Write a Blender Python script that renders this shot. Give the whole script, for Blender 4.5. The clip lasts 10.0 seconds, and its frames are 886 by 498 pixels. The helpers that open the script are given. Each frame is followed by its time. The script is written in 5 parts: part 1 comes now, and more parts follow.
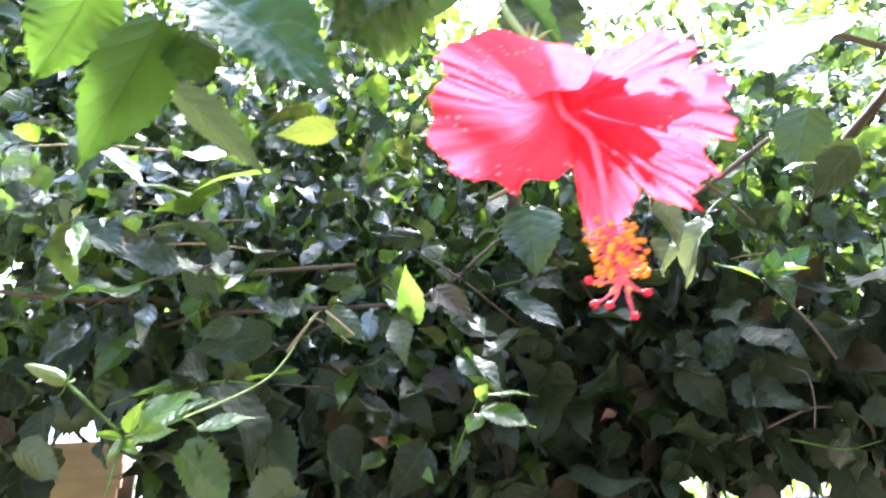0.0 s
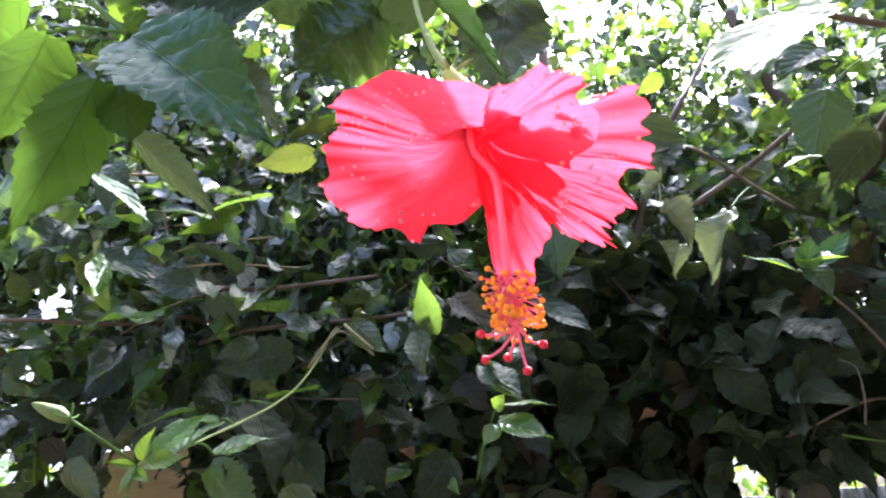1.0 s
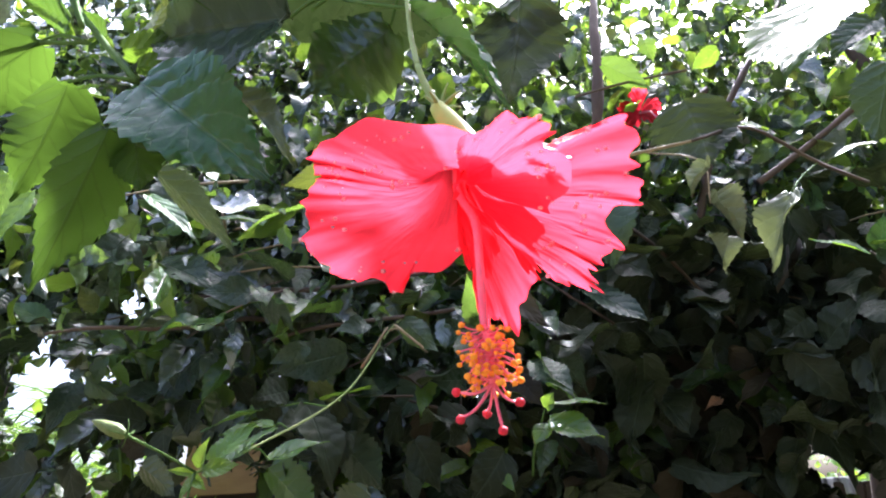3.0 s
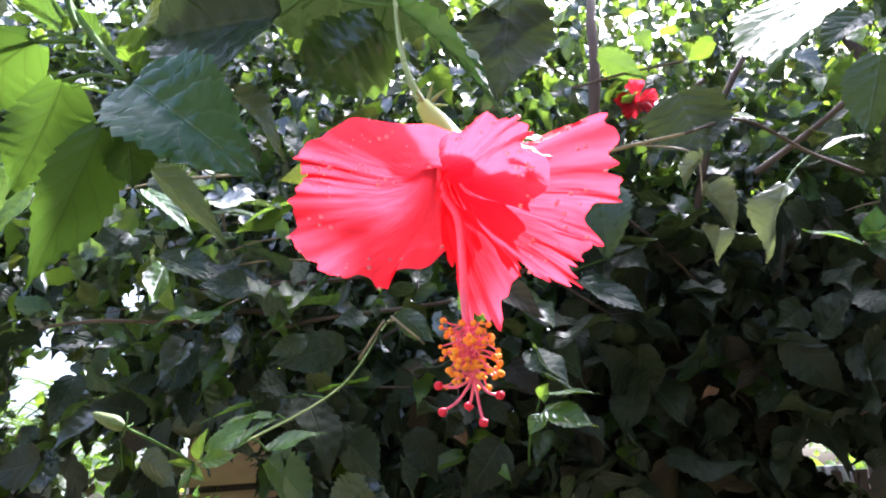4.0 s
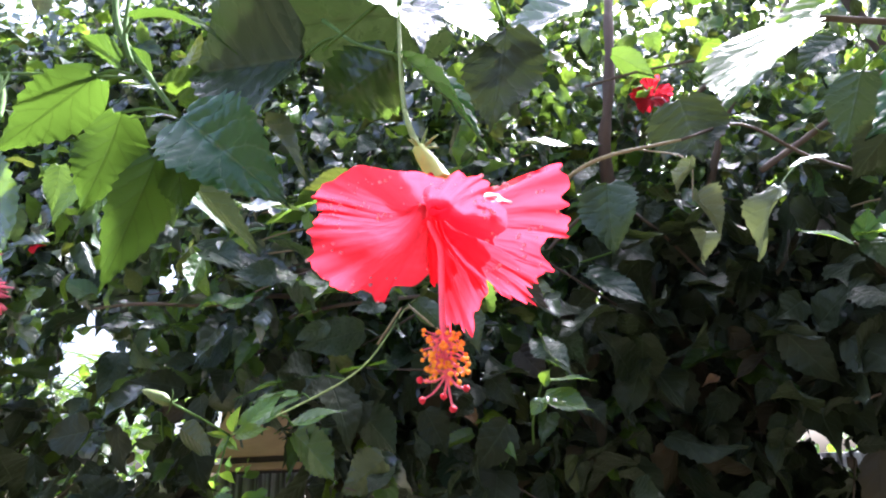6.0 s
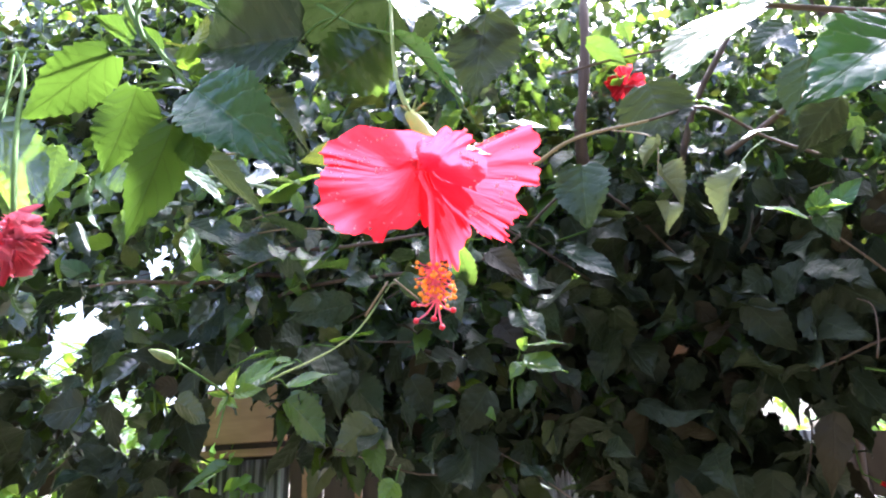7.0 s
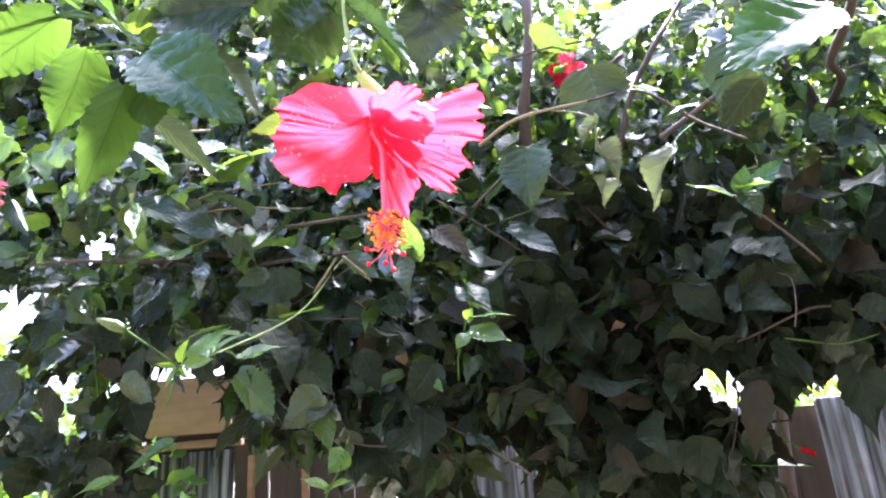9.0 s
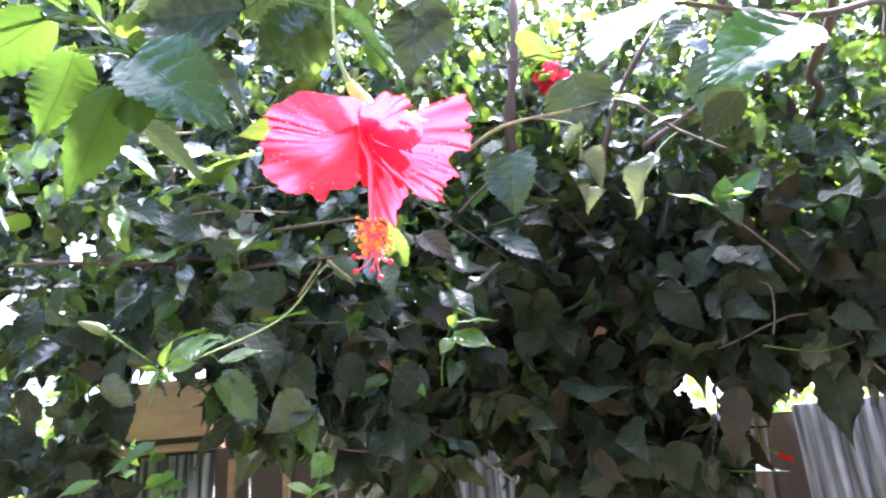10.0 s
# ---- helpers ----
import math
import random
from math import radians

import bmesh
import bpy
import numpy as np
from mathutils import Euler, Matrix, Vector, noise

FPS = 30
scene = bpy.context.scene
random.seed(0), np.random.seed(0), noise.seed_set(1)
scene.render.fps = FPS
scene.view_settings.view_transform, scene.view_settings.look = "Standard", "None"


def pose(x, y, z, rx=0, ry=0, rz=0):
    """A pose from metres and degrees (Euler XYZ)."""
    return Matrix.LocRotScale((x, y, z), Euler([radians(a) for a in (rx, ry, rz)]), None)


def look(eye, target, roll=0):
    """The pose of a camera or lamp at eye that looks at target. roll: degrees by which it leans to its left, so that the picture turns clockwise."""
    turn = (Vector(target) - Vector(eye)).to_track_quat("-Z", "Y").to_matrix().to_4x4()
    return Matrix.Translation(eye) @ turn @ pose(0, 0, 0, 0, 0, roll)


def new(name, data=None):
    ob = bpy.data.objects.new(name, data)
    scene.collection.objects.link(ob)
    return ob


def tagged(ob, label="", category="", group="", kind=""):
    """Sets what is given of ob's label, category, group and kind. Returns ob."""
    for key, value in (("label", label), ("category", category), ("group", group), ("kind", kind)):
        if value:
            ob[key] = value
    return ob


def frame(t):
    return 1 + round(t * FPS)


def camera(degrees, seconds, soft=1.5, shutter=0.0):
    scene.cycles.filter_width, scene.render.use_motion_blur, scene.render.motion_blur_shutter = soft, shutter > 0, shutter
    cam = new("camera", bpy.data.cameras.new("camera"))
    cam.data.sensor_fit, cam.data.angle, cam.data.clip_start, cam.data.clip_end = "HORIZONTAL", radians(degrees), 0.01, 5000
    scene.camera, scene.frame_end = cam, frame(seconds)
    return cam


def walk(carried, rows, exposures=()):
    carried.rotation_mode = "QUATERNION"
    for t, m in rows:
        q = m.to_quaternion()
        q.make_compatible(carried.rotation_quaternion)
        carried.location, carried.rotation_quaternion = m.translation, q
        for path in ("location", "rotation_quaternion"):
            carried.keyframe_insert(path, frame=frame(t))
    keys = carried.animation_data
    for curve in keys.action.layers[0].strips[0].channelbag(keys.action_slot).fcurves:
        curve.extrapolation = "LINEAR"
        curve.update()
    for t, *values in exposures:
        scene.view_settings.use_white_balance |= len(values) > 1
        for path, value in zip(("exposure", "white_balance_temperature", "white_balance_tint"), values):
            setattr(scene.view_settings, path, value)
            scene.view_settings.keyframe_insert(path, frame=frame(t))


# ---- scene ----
cam = camera(68.2, 10.0, 2.0, 0.5)
PATH = [
    (0, (0.0184, 0.0050, 1.5476), (-0.0463, 0.9145, 1.9581), -2.34),
    (0.5, (0.0684, 0.0125, 1.5623), (-0.0253, 0.9081, 1.9971), -2.86),
    (1, (0.0831, 0.0109, 1.5691), (-0.0734, 0.9124, 1.9726), -3.19),
    (1.5, (0.0929, 0.0049, 1.5852), (-0.1014, 0.9007, 1.9848), -2.11),
    (2, (0.1083, 0.0110, 1.5900), (-0.1315, 0.9121, 1.9514), -2.03),
    (2.5, (0.1123, 0.0176, 1.5921), (-0.1481, 0.9112, 1.9577), -2.58),
    (3, (0.1210, 0.0132, 1.5951), (-0.1462, 0.9001, 1.9720), -3.03),
    (4.5, (0.1350, 0.0022, 1.5945), (-0.1391, 0.8942, 1.9540), -3.33),
    (5, (0.1465, -0.0140, 1.5992), (-0.1532, 0.8634, 1.9736), -2.30),
    (5.5, (0.1612, -0.0341, 1.5990), (-0.1542, 0.8463, 1.9532), -1.51),
    (7, (0.1810, -0.0969, 1.5444), (-0.1075, 0.8034, 1.8705), -2.48),
    (7.5, (0.1814, -0.1258, 1.5284), (-0.0708, 0.7802, 1.8685), -2.99),
    (8, (0.1921, -0.1456, 1.5195), (-0.0450, 0.7616, 1.8668), -3.95),
    (8.5, (0.1895, -0.1299, 1.5134), (-0.0380, 0.7853, 1.8460), -4.28),
    (9, (0.1823, -0.1140, 1.5102), (-0.0291, 0.8122, 1.8224), -4.16),
    (9.5, (0.1802, -0.1204, 1.5069), (-0.0408, 0.8041, 1.8174), -4.37),
    (10, (0.1822, -0.1200, 1.5112), (-0.0046, 0.8101, 1.8273), -4.03),
]
EXPOSURES = [(0, 4.0, 5500, 13), (0.5, 3.6, 5500, 14), (1.0, 3.1, 5500, 15), (2.0, 2.85, 5550, 16), (3.0, 2.8, 5550, 16), (4.5, 2.85, 5500, 16), (5.5, 2.8, 5500, 17),
             (7.0, 3.3, 5400, 18), (8.0, 3.5, 5350, 20), (9.0, 3.75, 5350, 22), (10, 3.95, 5350, 22)]
walk(cam, [(t, look(eye, target, roll)) for t, eye, target, roll in PATH], EXPOSURES)

# ---- light ----
SUN_ELEVATION, SUN_AZIMUTH = 58.0, 12.0     # degrees; azimuth from straight ahead (+y) towards the right (+x)
world = bpy.data.worlds.new("sky")
scene.world = world
world.use_nodes = True
wn = world.node_tree.nodes
sky = wn.new("ShaderNodeTexSky")
sky.sky_type, sky.sun_disc = "NISHITA", False
sky.sun_elevation, sky.sun_rotation = radians(SUN_ELEVATION), radians(SUN_AZIMUTH)
sky.air_density, sky.dust_density = 0.7, 9.0
wn["Background"].inputs["Strength"].default_value = 0.12
world.node_tree.links.new(sky.outputs["Color"], wn["Background"].inputs["Color"])
sun_data = bpy.data.lights.new("sun", "SUN")
sun_data.energy, sun_data.angle, sun_data.color = 4.6, radians(2.0), (1.0, 0.95, 0.88)
sun = new("sun", sun_data)
sun_way = Vector((math.sin(radians(SUN_AZIMUTH)) * math.cos(radians(SUN_ELEVATION)),
                  math.cos(radians(SUN_AZIMUTH)) * math.cos(radians(SUN_ELEVATION)), math.sin(radians(SUN_ELEVATION))))
sun.matrix_world = look(sun_way * 20, (0, 0, 0))


# ---- materials ----
def nodes_of(name):
    mat = bpy.data.materials.new(name)
    mat.use_nodes = True
    tree = mat.node_tree
    tree.nodes.clear()
    return mat, tree, tree.nodes.new("ShaderNodeOutputMaterial")


def add(tree, kind, **inputs):
    node = tree.nodes.new(kind)
    for key, value in inputs.items():
        node.inputs[key.replace("_", " ")].default_value = value
    return node


def calc(tree, op, a, b=None, c=None):
    node = tree.nodes.new("ShaderNodeMath")
    node.operation = op
    for n, v in enumerate((a, b, c)):
        if v is None:
            continue
        if isinstance(v, (int, float)):
            node.inputs[n].default_value = v
        else:
            tree.links.new(v, node.inputs[n])
    return node.outputs[0]


def blend(tree, factor, a, b):
    node = tree.nodes.new("ShaderNodeMix")
    node.data_type = "RGBA"
    for sock, v in ((node.inputs[0], factor), (node.inputs[6], a), (node.inputs[7], b)):
        if isinstance(v, (int, float)):
            sock.default_value = v
        elif isinstance(v, tuple):
            sock.default_value = (*v, 1)
        else:
            tree.links.new(v, sock)
    return node.outputs[2]


def ramp(tree, value, low, high):
    node = tree.nodes.new("ShaderNodeMapRange")
    tree.links.new(value, node.inputs["Value"])
    node.inputs["From Min"].default_value, node.inputs["From Max"].default_value = low, high
    return node.outputs["Result"]


def noise_of(tree, scale, detail=3.0, coord="Object"):
    tc = tree.nodes.new("ShaderNodeTexCoord")
    n = add(tree, "ShaderNodeTexNoise", Scale=scale, Detail=detail)
    tree.links.new(tc.outputs[coord], n.inputs["Vector"])
    return n.outputs["Fac"]


def chance(tree):
    """A number from 0 to 1 that differs from object to object and from island to island."""
    info, geo = tree.nodes.new("ShaderNodeObjectInfo"), tree.nodes.new("ShaderNodeNewGeometry")
    return calc(tree, "FRACT", calc(tree, "ADD", info.outputs["Random"], geo.outputs["Random Per Island"]))


def leaf_material(name, dark, light, glow, through_share=0.35, rough=0.32, veins=5.5, vein_tint=(0.16, 0.26, 0.08), spec=0.5, coat=0.0):
    """A leaf blade: gloss above, light that shines through, veins from the blade's own u and v."""
    mat, tree, out = nodes_of(name)
    uv = tree.nodes.new("ShaderNodeUVMap")
    sep = tree.nodes.new("ShaderNodeSeparateXYZ")
    tree.links.new(uv.outputs[0], sep.inputs[0])
    across = calc(tree, "ABSOLUTE", calc(tree, "MULTIPLY_ADD", sep.outputs["X"], 2.0, -1.0))
    rib = ramp(tree, across, 0.055, 0.02)
    wavy = calc(tree, "MULTIPLY_ADD", noise_of(tree, 60.0, 2.0), 0.25, calc(tree, "MULTIPLY_ADD", sep.outputs["Y"], veins, calc(tree, "MULTIPLY", across, -1.7)))
    stripe = calc(tree, "ABSOLUTE", calc(tree, "SUBTRACT", calc(tree, "FRACT", wavy), 0.5))
    side = ramp(tree, stripe, 0.085, 0.02)
    vein = calc(tree, "MAXIMUM", rib, calc(tree, "MULTIPLY", side, 0.6))
    luck = chance(tree)
    spots = ramp(tree, noise_of(tree, 28.0, 4.0), 0.4, 0.7)
    base = blend(tree, luck, dark, light)
    base = blend(tree, calc(tree, "MULTIPLY", spots, 0.35), base, light)
    base = blend(tree, calc(tree, "MULTIPLY", vein, 0.45), base, vein_tint)
    puff = calc(tree, "MULTIPLY_ADD", calc(tree, "SQRT", stripe), 0.7, calc(tree, "MULTIPLY", noise_of(tree, 160.0, 3.0), 0.25))
    bump = add(tree, "ShaderNodeBump", Strength=0.6, Distance=0.003)
    tree.links.new(calc(tree, "SUBTRACT", puff, calc(tree, "MULTIPLY", rib, 0.5)), bump.inputs["Height"])
    main = add(tree, "ShaderNodeBsdfPrincipled", Roughness=rough)
    main.inputs["Specular IOR Level"].default_value = spec
    main.inputs["Coat Weight"].default_value, main.inputs["Coat Roughness"].default_value = coat, 0.15
    tree.links.new(calc(tree, "MULTIPLY_ADD", spots, 0.14, rough - 0.05), main.inputs["Roughness"])
    tree.links.new(base, main.inputs["Base Color"])
    tree.links.new(bump.outputs[0], main.inputs["Normal"])
    shine = tree.nodes.new("ShaderNodeBsdfTranslucent")
    tree.links.new(blend(tree, calc(tree, "MULTIPLY", vein, 0.85), blend(tree, luck, glow, tuple(0.72 * c for c in glow)), tuple(0.5 * c for c in glow)), shine.inputs["Color"])
    mix = add(tree, "ShaderNodeMixShader", Fac=through_share)
    tree.links.new(main.outputs[0], mix.inputs[1])
    tree.links.new(shine.outputs[0], mix.inputs[2])
    tree.links.new(mix.outputs[0], out.inputs["Surface"])
    return mat


def petal_material(name, deep, pale, glow, veins=30.0, film=0.14):
    mat, tree, out = nodes_of(name)
    uv = tree.nodes.new("ShaderNodeUVMap")
    sep = tree.nodes.new("ShaderNodeSeparateXYZ")
    tree.links.new(uv.outputs[0], sep.inputs[0])
    wob = calc(tree, "MULTIPLY_ADD", noise_of(tree, 90.0, 3.0), 0.8, calc(tree, "MULTIPLY", sep.outputs["X"], veins))
    stripe = calc(tree, "ABSOLUTE", calc(tree, "SUBTRACT", calc(tree, "FRACT", wob), 0.5))
    cloud = ramp(tree, noise_of(tree, 45.0, 4.0), 0.3, 0.7)
    tone = blend(tree, calc(tree, "MULTIPLY", ramp(tree, sep.outputs["Y"], 0.2, 0.6), calc(tree, "MULTIPLY_ADD", cloud, 0.5, 0.5)), deep, pale)
    tone = blend(tree, calc(tree, "MULTIPLY", ramp(tree, stripe, 0.2, 0.02), 0.18), tone, deep)
    bump = add(tree, "ShaderNodeBump", Strength=0.45, Distance=0.001)
    tree.links.new(calc(tree, "MULTIPLY_ADD", noise_of(tree, 320.0, 4.0), 0.5, calc(tree, "MULTIPLY_ADD", cloud, 1.2, calc(tree, "MULTIPLY", stripe, 0.5))), bump.inputs["Height"])
    main = add(tree, "ShaderNodeBsdfPrincipled", Roughness=0.45)
    main.inputs["Specular IOR Level"].default_value = 0.3
    main.inputs["Coat Weight"].default_value, main.inputs["Coat Roughness"].default_value = film, 0.16
    tree.links.new(tone, main.inputs["Base Color"])
    tree.links.new(bump.outputs[0], main.inputs["Normal"])
    shine = tree.nodes.new("ShaderNodeBsdfTranslucent")
    tree.links.new(blend(tree, ramp(tree, stripe, 0.25, 0.02), glow, tuple(0.9 * c for c in glow)), shine.inputs["Color"])
    mix = add(tree, "ShaderNodeMixShader", Fac=0.78)
    tree.links.new(main.outputs[0], mix.inputs[1])
    tree.links.new(shine.outputs[0], mix.inputs[2])
    tree.links.new(mix.outputs[0], out.inputs["Surface"])
    return mat


def plain_material(name, a, b, rough=0.6, scale=20.0, bump=0.3, distance=0.002, metal=0.0, stretch=(1, 1, 1), spec=0.5):
    """Two tones mixed by noise at two scales, with relief."""
    mat, tree, out = nodes_of(name)
    tc = tree.nodes.new("ShaderNodeTexCoord")
    mp = tree.nodes.new("ShaderNodeMapping")
    mp.inputs["Scale"].default_value = stretch
    tree.links.new(tc.outputs["Object"], mp.inputs[0])
    fine, coarse = add(tree, "ShaderNodeTexNoise", Scale=scale, Detail=6.0), add(tree, "ShaderNodeTexNoise", Scale=scale * 0.13, Detail=3.0)
    tree.links.new(mp.outputs[0], fine.inputs["Vector"])
    tree.links.new(mp.outputs[0], coarse.inputs["Vector"])
    mixed = calc(tree, "MULTIPLY_ADD", fine.outputs["Fac"], 0.55, calc(tree, "MULTIPLY", coarse.outputs["Fac"], 0.45))
    mixed = calc(tree, "MULTIPLY_ADD", chance(tree), 0.12, mixed)
    main = add(tree, "ShaderNodeBsdfPrincipled", Roughness=rough, Metallic=metal)
    main.inputs["Specular IOR Level"].default_value = spec
    tree.links.new(blend(tree, ramp(tree, mixed, 0.35, 0.7), a, b), main.inputs["Base Color"])
    relief = add(tree, "ShaderNodeBump", Strength=bump, Distance=distance)
    tree.links.new(fine.outputs["Fac"], relief.inputs["Height"])
    tree.links.new(relief.outputs[0], main.inputs["Normal"])
    tree.links.new(main.outputs[0], out.inputs["Surface"])
    return mat


def tin_material():
    """Weathered corrugated tin: pale grey with dark run-off streaks and rust."""
    mat, tree, out = nodes_of("weathered_tin")
    tc, mp = tree.nodes.new("ShaderNodeTexCoord"), tree.nodes.new("ShaderNodeMapping")
    mp.inputs["Scale"].default_value = (1, 1, 0.035)
    tree.links.new(tc.outputs["Object"], mp.inputs[0])
    streak, wide = add(tree, "ShaderNodeTexNoise", Scale=48.0, Detail=4.0), add(tree, "ShaderNodeTexNoise", Scale=9.0, Detail=3.0)
    tree.links.new(mp.outputs[0], streak.inputs["Vector"])
    tree.links.new(mp.outputs[0], wide.inputs["Vector"])
    tone = blend(tree, ramp(tree, streak.outputs["Fac"], 0.38, 0.62), (0.030, 0.025, 0.021), (0.25, 0.245, 0.235))
    tone = blend(tree, calc(tree, "MULTIPLY", ramp(tree, wide.outputs["Fac"], 0.48, 0.68), 0.65), tone, (0.045, 0.030, 0.022))
    tone = blend(tree, calc(tree, "MULTIPLY", ramp(tree, noise_of(tree, 7.0, 5.0), 0.55, 0.72), 0.7), tone, (0.11, 0.055, 0.028))
    main = add(tree, "ShaderNodeBsdfPrincipled", Roughness=0.62, Metallic=0.1)
    tree.links.new(tone, main.inputs["Base Color"])
    relief = add(tree, "ShaderNodeBump", Strength=0.2, Distance=0.002)
    tree.links.new(noise_of(tree, 60.0, 4.0), relief.inputs["Height"])
    tree.links.new(relief.outputs[0], main.inputs["Normal"])
    tree.links.new(main.outputs[0], out.inputs["Surface"])
    return mat


def water_material():
    """Half-clear drops with their brightness painted in as pale pink, and a sharp glint."""
    mat, tree, out = nodes_of("water_drop")
    clear, gloss = tree.nodes.new("ShaderNodeBsdfTransparent"), add(tree, "ShaderNodeBsdfPrincipled", Roughness=0.04)
    gloss.inputs["Base Color"].default_value = (1.0, 0.62, 0.68, 1)
    gloss.inputs["Specular IOR Level"].default_value = 0.5
    mix = add(tree, "ShaderNodeMixShader", Fac=0.4)
    tree.links.new(clear.outputs[0], mix.inputs[1])
    tree.links.new(gloss.outputs[0], mix.inputs[2])
    tree.links.new(mix.outputs[0], out.inputs["Surface"])
    return mat


M_LEAF = leaf_material("hedge_leaf", (0.024, 0.050, 0.018), (0.042, 0.085, 0.026), (0.22, 0.36, 0.04), 0.24, 0.20, 5.5, (0.07, 0.11, 0.04))
M_NEAR = leaf_material("near_leaf", (0.026, 0.075, 0.014), (0.042, 0.105, 0.020), (0.26, 0.42, 0.03), 0.30, 0.21)
M_SHINE = leaf_material("wet_leaf", (0.04, 0.09, 0.03), (0.06, 0.12, 0.04), (0.26, 0.42, 0.05), 0.18, 0.40, 5.5, (0.16, 0.26, 0.08), 0.20)
# for young leaves, and for hedge leaves coloured bright as if lit through
M_YOUNG_LIT = leaf_material("young_and_lit_leaf", (0.06, 0.14, 0.020), (0.09, 0.19, 0.03), (0.30, 0.46, 0.035), 0.38, 0.30)
M_BACKLIT = leaf_material("thin_backlit_leaf", (0.035, 0.09, 0.010), (0.055, 0.12, 0.014), (0.058, 0.104, 0.010), 0.55, 0.5, 5.5, (0.05, 0.10, 0.01), 0.15)
M_WET = leaf_material("rain_wet_leaf", (0.035, 0.06, 0.03), (0.06, 0.09, 0.045), (0.20, 0.34, 0.04), 0.06, 0.20, 5.5, (0.08, 0.12, 0.06), 0.8, 1.0)
M_GLOSSY = leaf_material("glossy_leaf", (0.024, 0.085, 0.020), (0.036, 0.105, 0.026), (0.12, 0.22, 0.03), 0.06, 0.18, 5.5, (0.10, 0.18, 0.07), 0.28, 0.1)
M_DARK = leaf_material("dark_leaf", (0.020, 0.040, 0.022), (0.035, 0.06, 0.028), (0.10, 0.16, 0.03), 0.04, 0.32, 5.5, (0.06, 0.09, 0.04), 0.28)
M_BROWNISH = leaf_material("bronze_leaf", (0.030, 0.027, 0.017), (0.044, 0.038, 0.022), (0.10, 0.08, 0.03), 0.07, 0.5, 5.5, (0.06, 0.05, 0.03), 0.15)
# darker copy of the hedge leaf, with shade put into its colours
M_SHADE = leaf_material("painted_shade_leaf", (0.018, 0.027, 0.014), (0.030, 0.041, 0.020), (0.10, 0.14, 0.03), 0.08, 0.42, 5.5, (0.07, 0.09, 0.05), 0.18)
M_OLIVE = leaf_material("olive_leaf", (0.040, 0.060, 0.018), (0.065, 0.090, 0.025), (0.15, 0.18, 0.02), 0.22, 0.36, 5.5, (0.07, 0.11, 0.04))
M_WILTED = leaf_material("wilted_leaf", (0.085, 0.11, 0.05), (0.14, 0.16, 0.075), (0.16, 0.19, 0.06), 0.15, 0.5, 5.0, (0.24, 0.26, 0.14))
M_DRY = leaf_material("dry_leaf", (0.26, 0.15, 0.08), (0.36, 0.22, 0.13), (0.36, 0.22, 0.10), 0.2, 0.6, 5.0, (0.30, 0.20, 0.12), 0.2)
M_FAR = leaf_material("far_leaf", (0.05, 0.12, 0.02), (0.09, 0.19, 0.03), (0.40, 0.60, 0.05), 0.4, 0.4)
M_PETAL = petal_material("red_petal", (0.56, 0.004, 0.016), (0.82, 0.022, 0.050), (0.96, 0.036, 0.062))
M_WETPETAL = petal_material("wet_petal", (0.74, 0.010, 0.030), (0.82, 0.022, 0.050), (0.96, 0.036, 0.062), 30.0, 1.0)
M_WILTFLOWER = petal_material("wilted_petal", (0.52, 0.07, 0.13), (0.72, 0.24, 0.30), (0.65, 0.15, 0.20))
M_STAMEN = plain_material("column_red", (0.85, 0.10, 0.20), (0.92, 0.18, 0.28), 0.4, 120.0, 0.2, 0.0005)
M_POLLEN = plain_material("pollen", (0.92, 0.22, 0.010), (0.97, 0.42, 0.02), 0.8, 900.0, 0.8, 0.0006)
M_STIGMA = plain_material("stigma_red", (0.62, 0.008, 0.03), (0.72, 0.02, 0.05), 0.7, 900.0, 0.8, 0.0005)
M_CALYX = plain_material("calyx_green", (0.38, 0.46, 0.07), (0.50, 0.56, 0.12), 0.5, 150.0, 0.3, 0.0006)
M_BUD = plain_material("bud_green", (0.10, 0.14, 0.035), (0.18, 0.22, 0.07), 0.6, 260.0, 0.5, 0.0008, 0.0, (1, 1, 0.15), 0.3)
M_STEM = plain_material("green_stem", (0.055, 0.115, 0.024), (0.10, 0.17, 0.045), 0.8, 140.0, 0.5, 0.0008, 0.0, (1, 1, 1), 0.1)
M_STALK = plain_material("pale_stalk", (0.20, 0.28, 0.07), (0.30, 0.37, 0.12), 0.55, 140.0, 0.3, 0.0006, 0.0, (1, 1, 1), 0.3)
M_TWIG = plain_material("brown_twig", (0.050, 0.034, 0.024), (0.12, 0.085, 0.058), 0.75, 70.0, 0.7, 0.0015, 0.0, (1, 1, 0.4))
M_STRAW = plain_material("dry_twig", (0.20, 0.15, 0.08), (0.34, 0.27, 0.15), 0.7, 90.0, 0.6, 0.001)
M_BARK = plain_material("bark", (0.040, 0.026, 0.019), (0.095, 0.062, 0.045), 0.85, 30.0, 1.0, 0.006, 0.0, (1, 1, 0.25))
M_WOOD = plain_material("raw_wood", (0.17, 0.095, 0.045), (0.28, 0.165, 0.085), 0.75, 26.0, 0.5, 0.002, 0.0, (0.2, 1, 1))
M_DARKWOOD = plain_material("dark_wood", (0.022, 0.015, 0.010), (0.050, 0.034, 0.024), 0.8, 26.0, 0.6, 0.002, 0.0, (1, 1, 0.15))
M_TIN = tin_material()
M_SOIL = plain_material("soil_and_grass", (0.045, 0.050, 0.022), (0.10, 0.08, 0.05), 0.95, 5.0, 0.8, 0.03)
M_WATER = water_material()


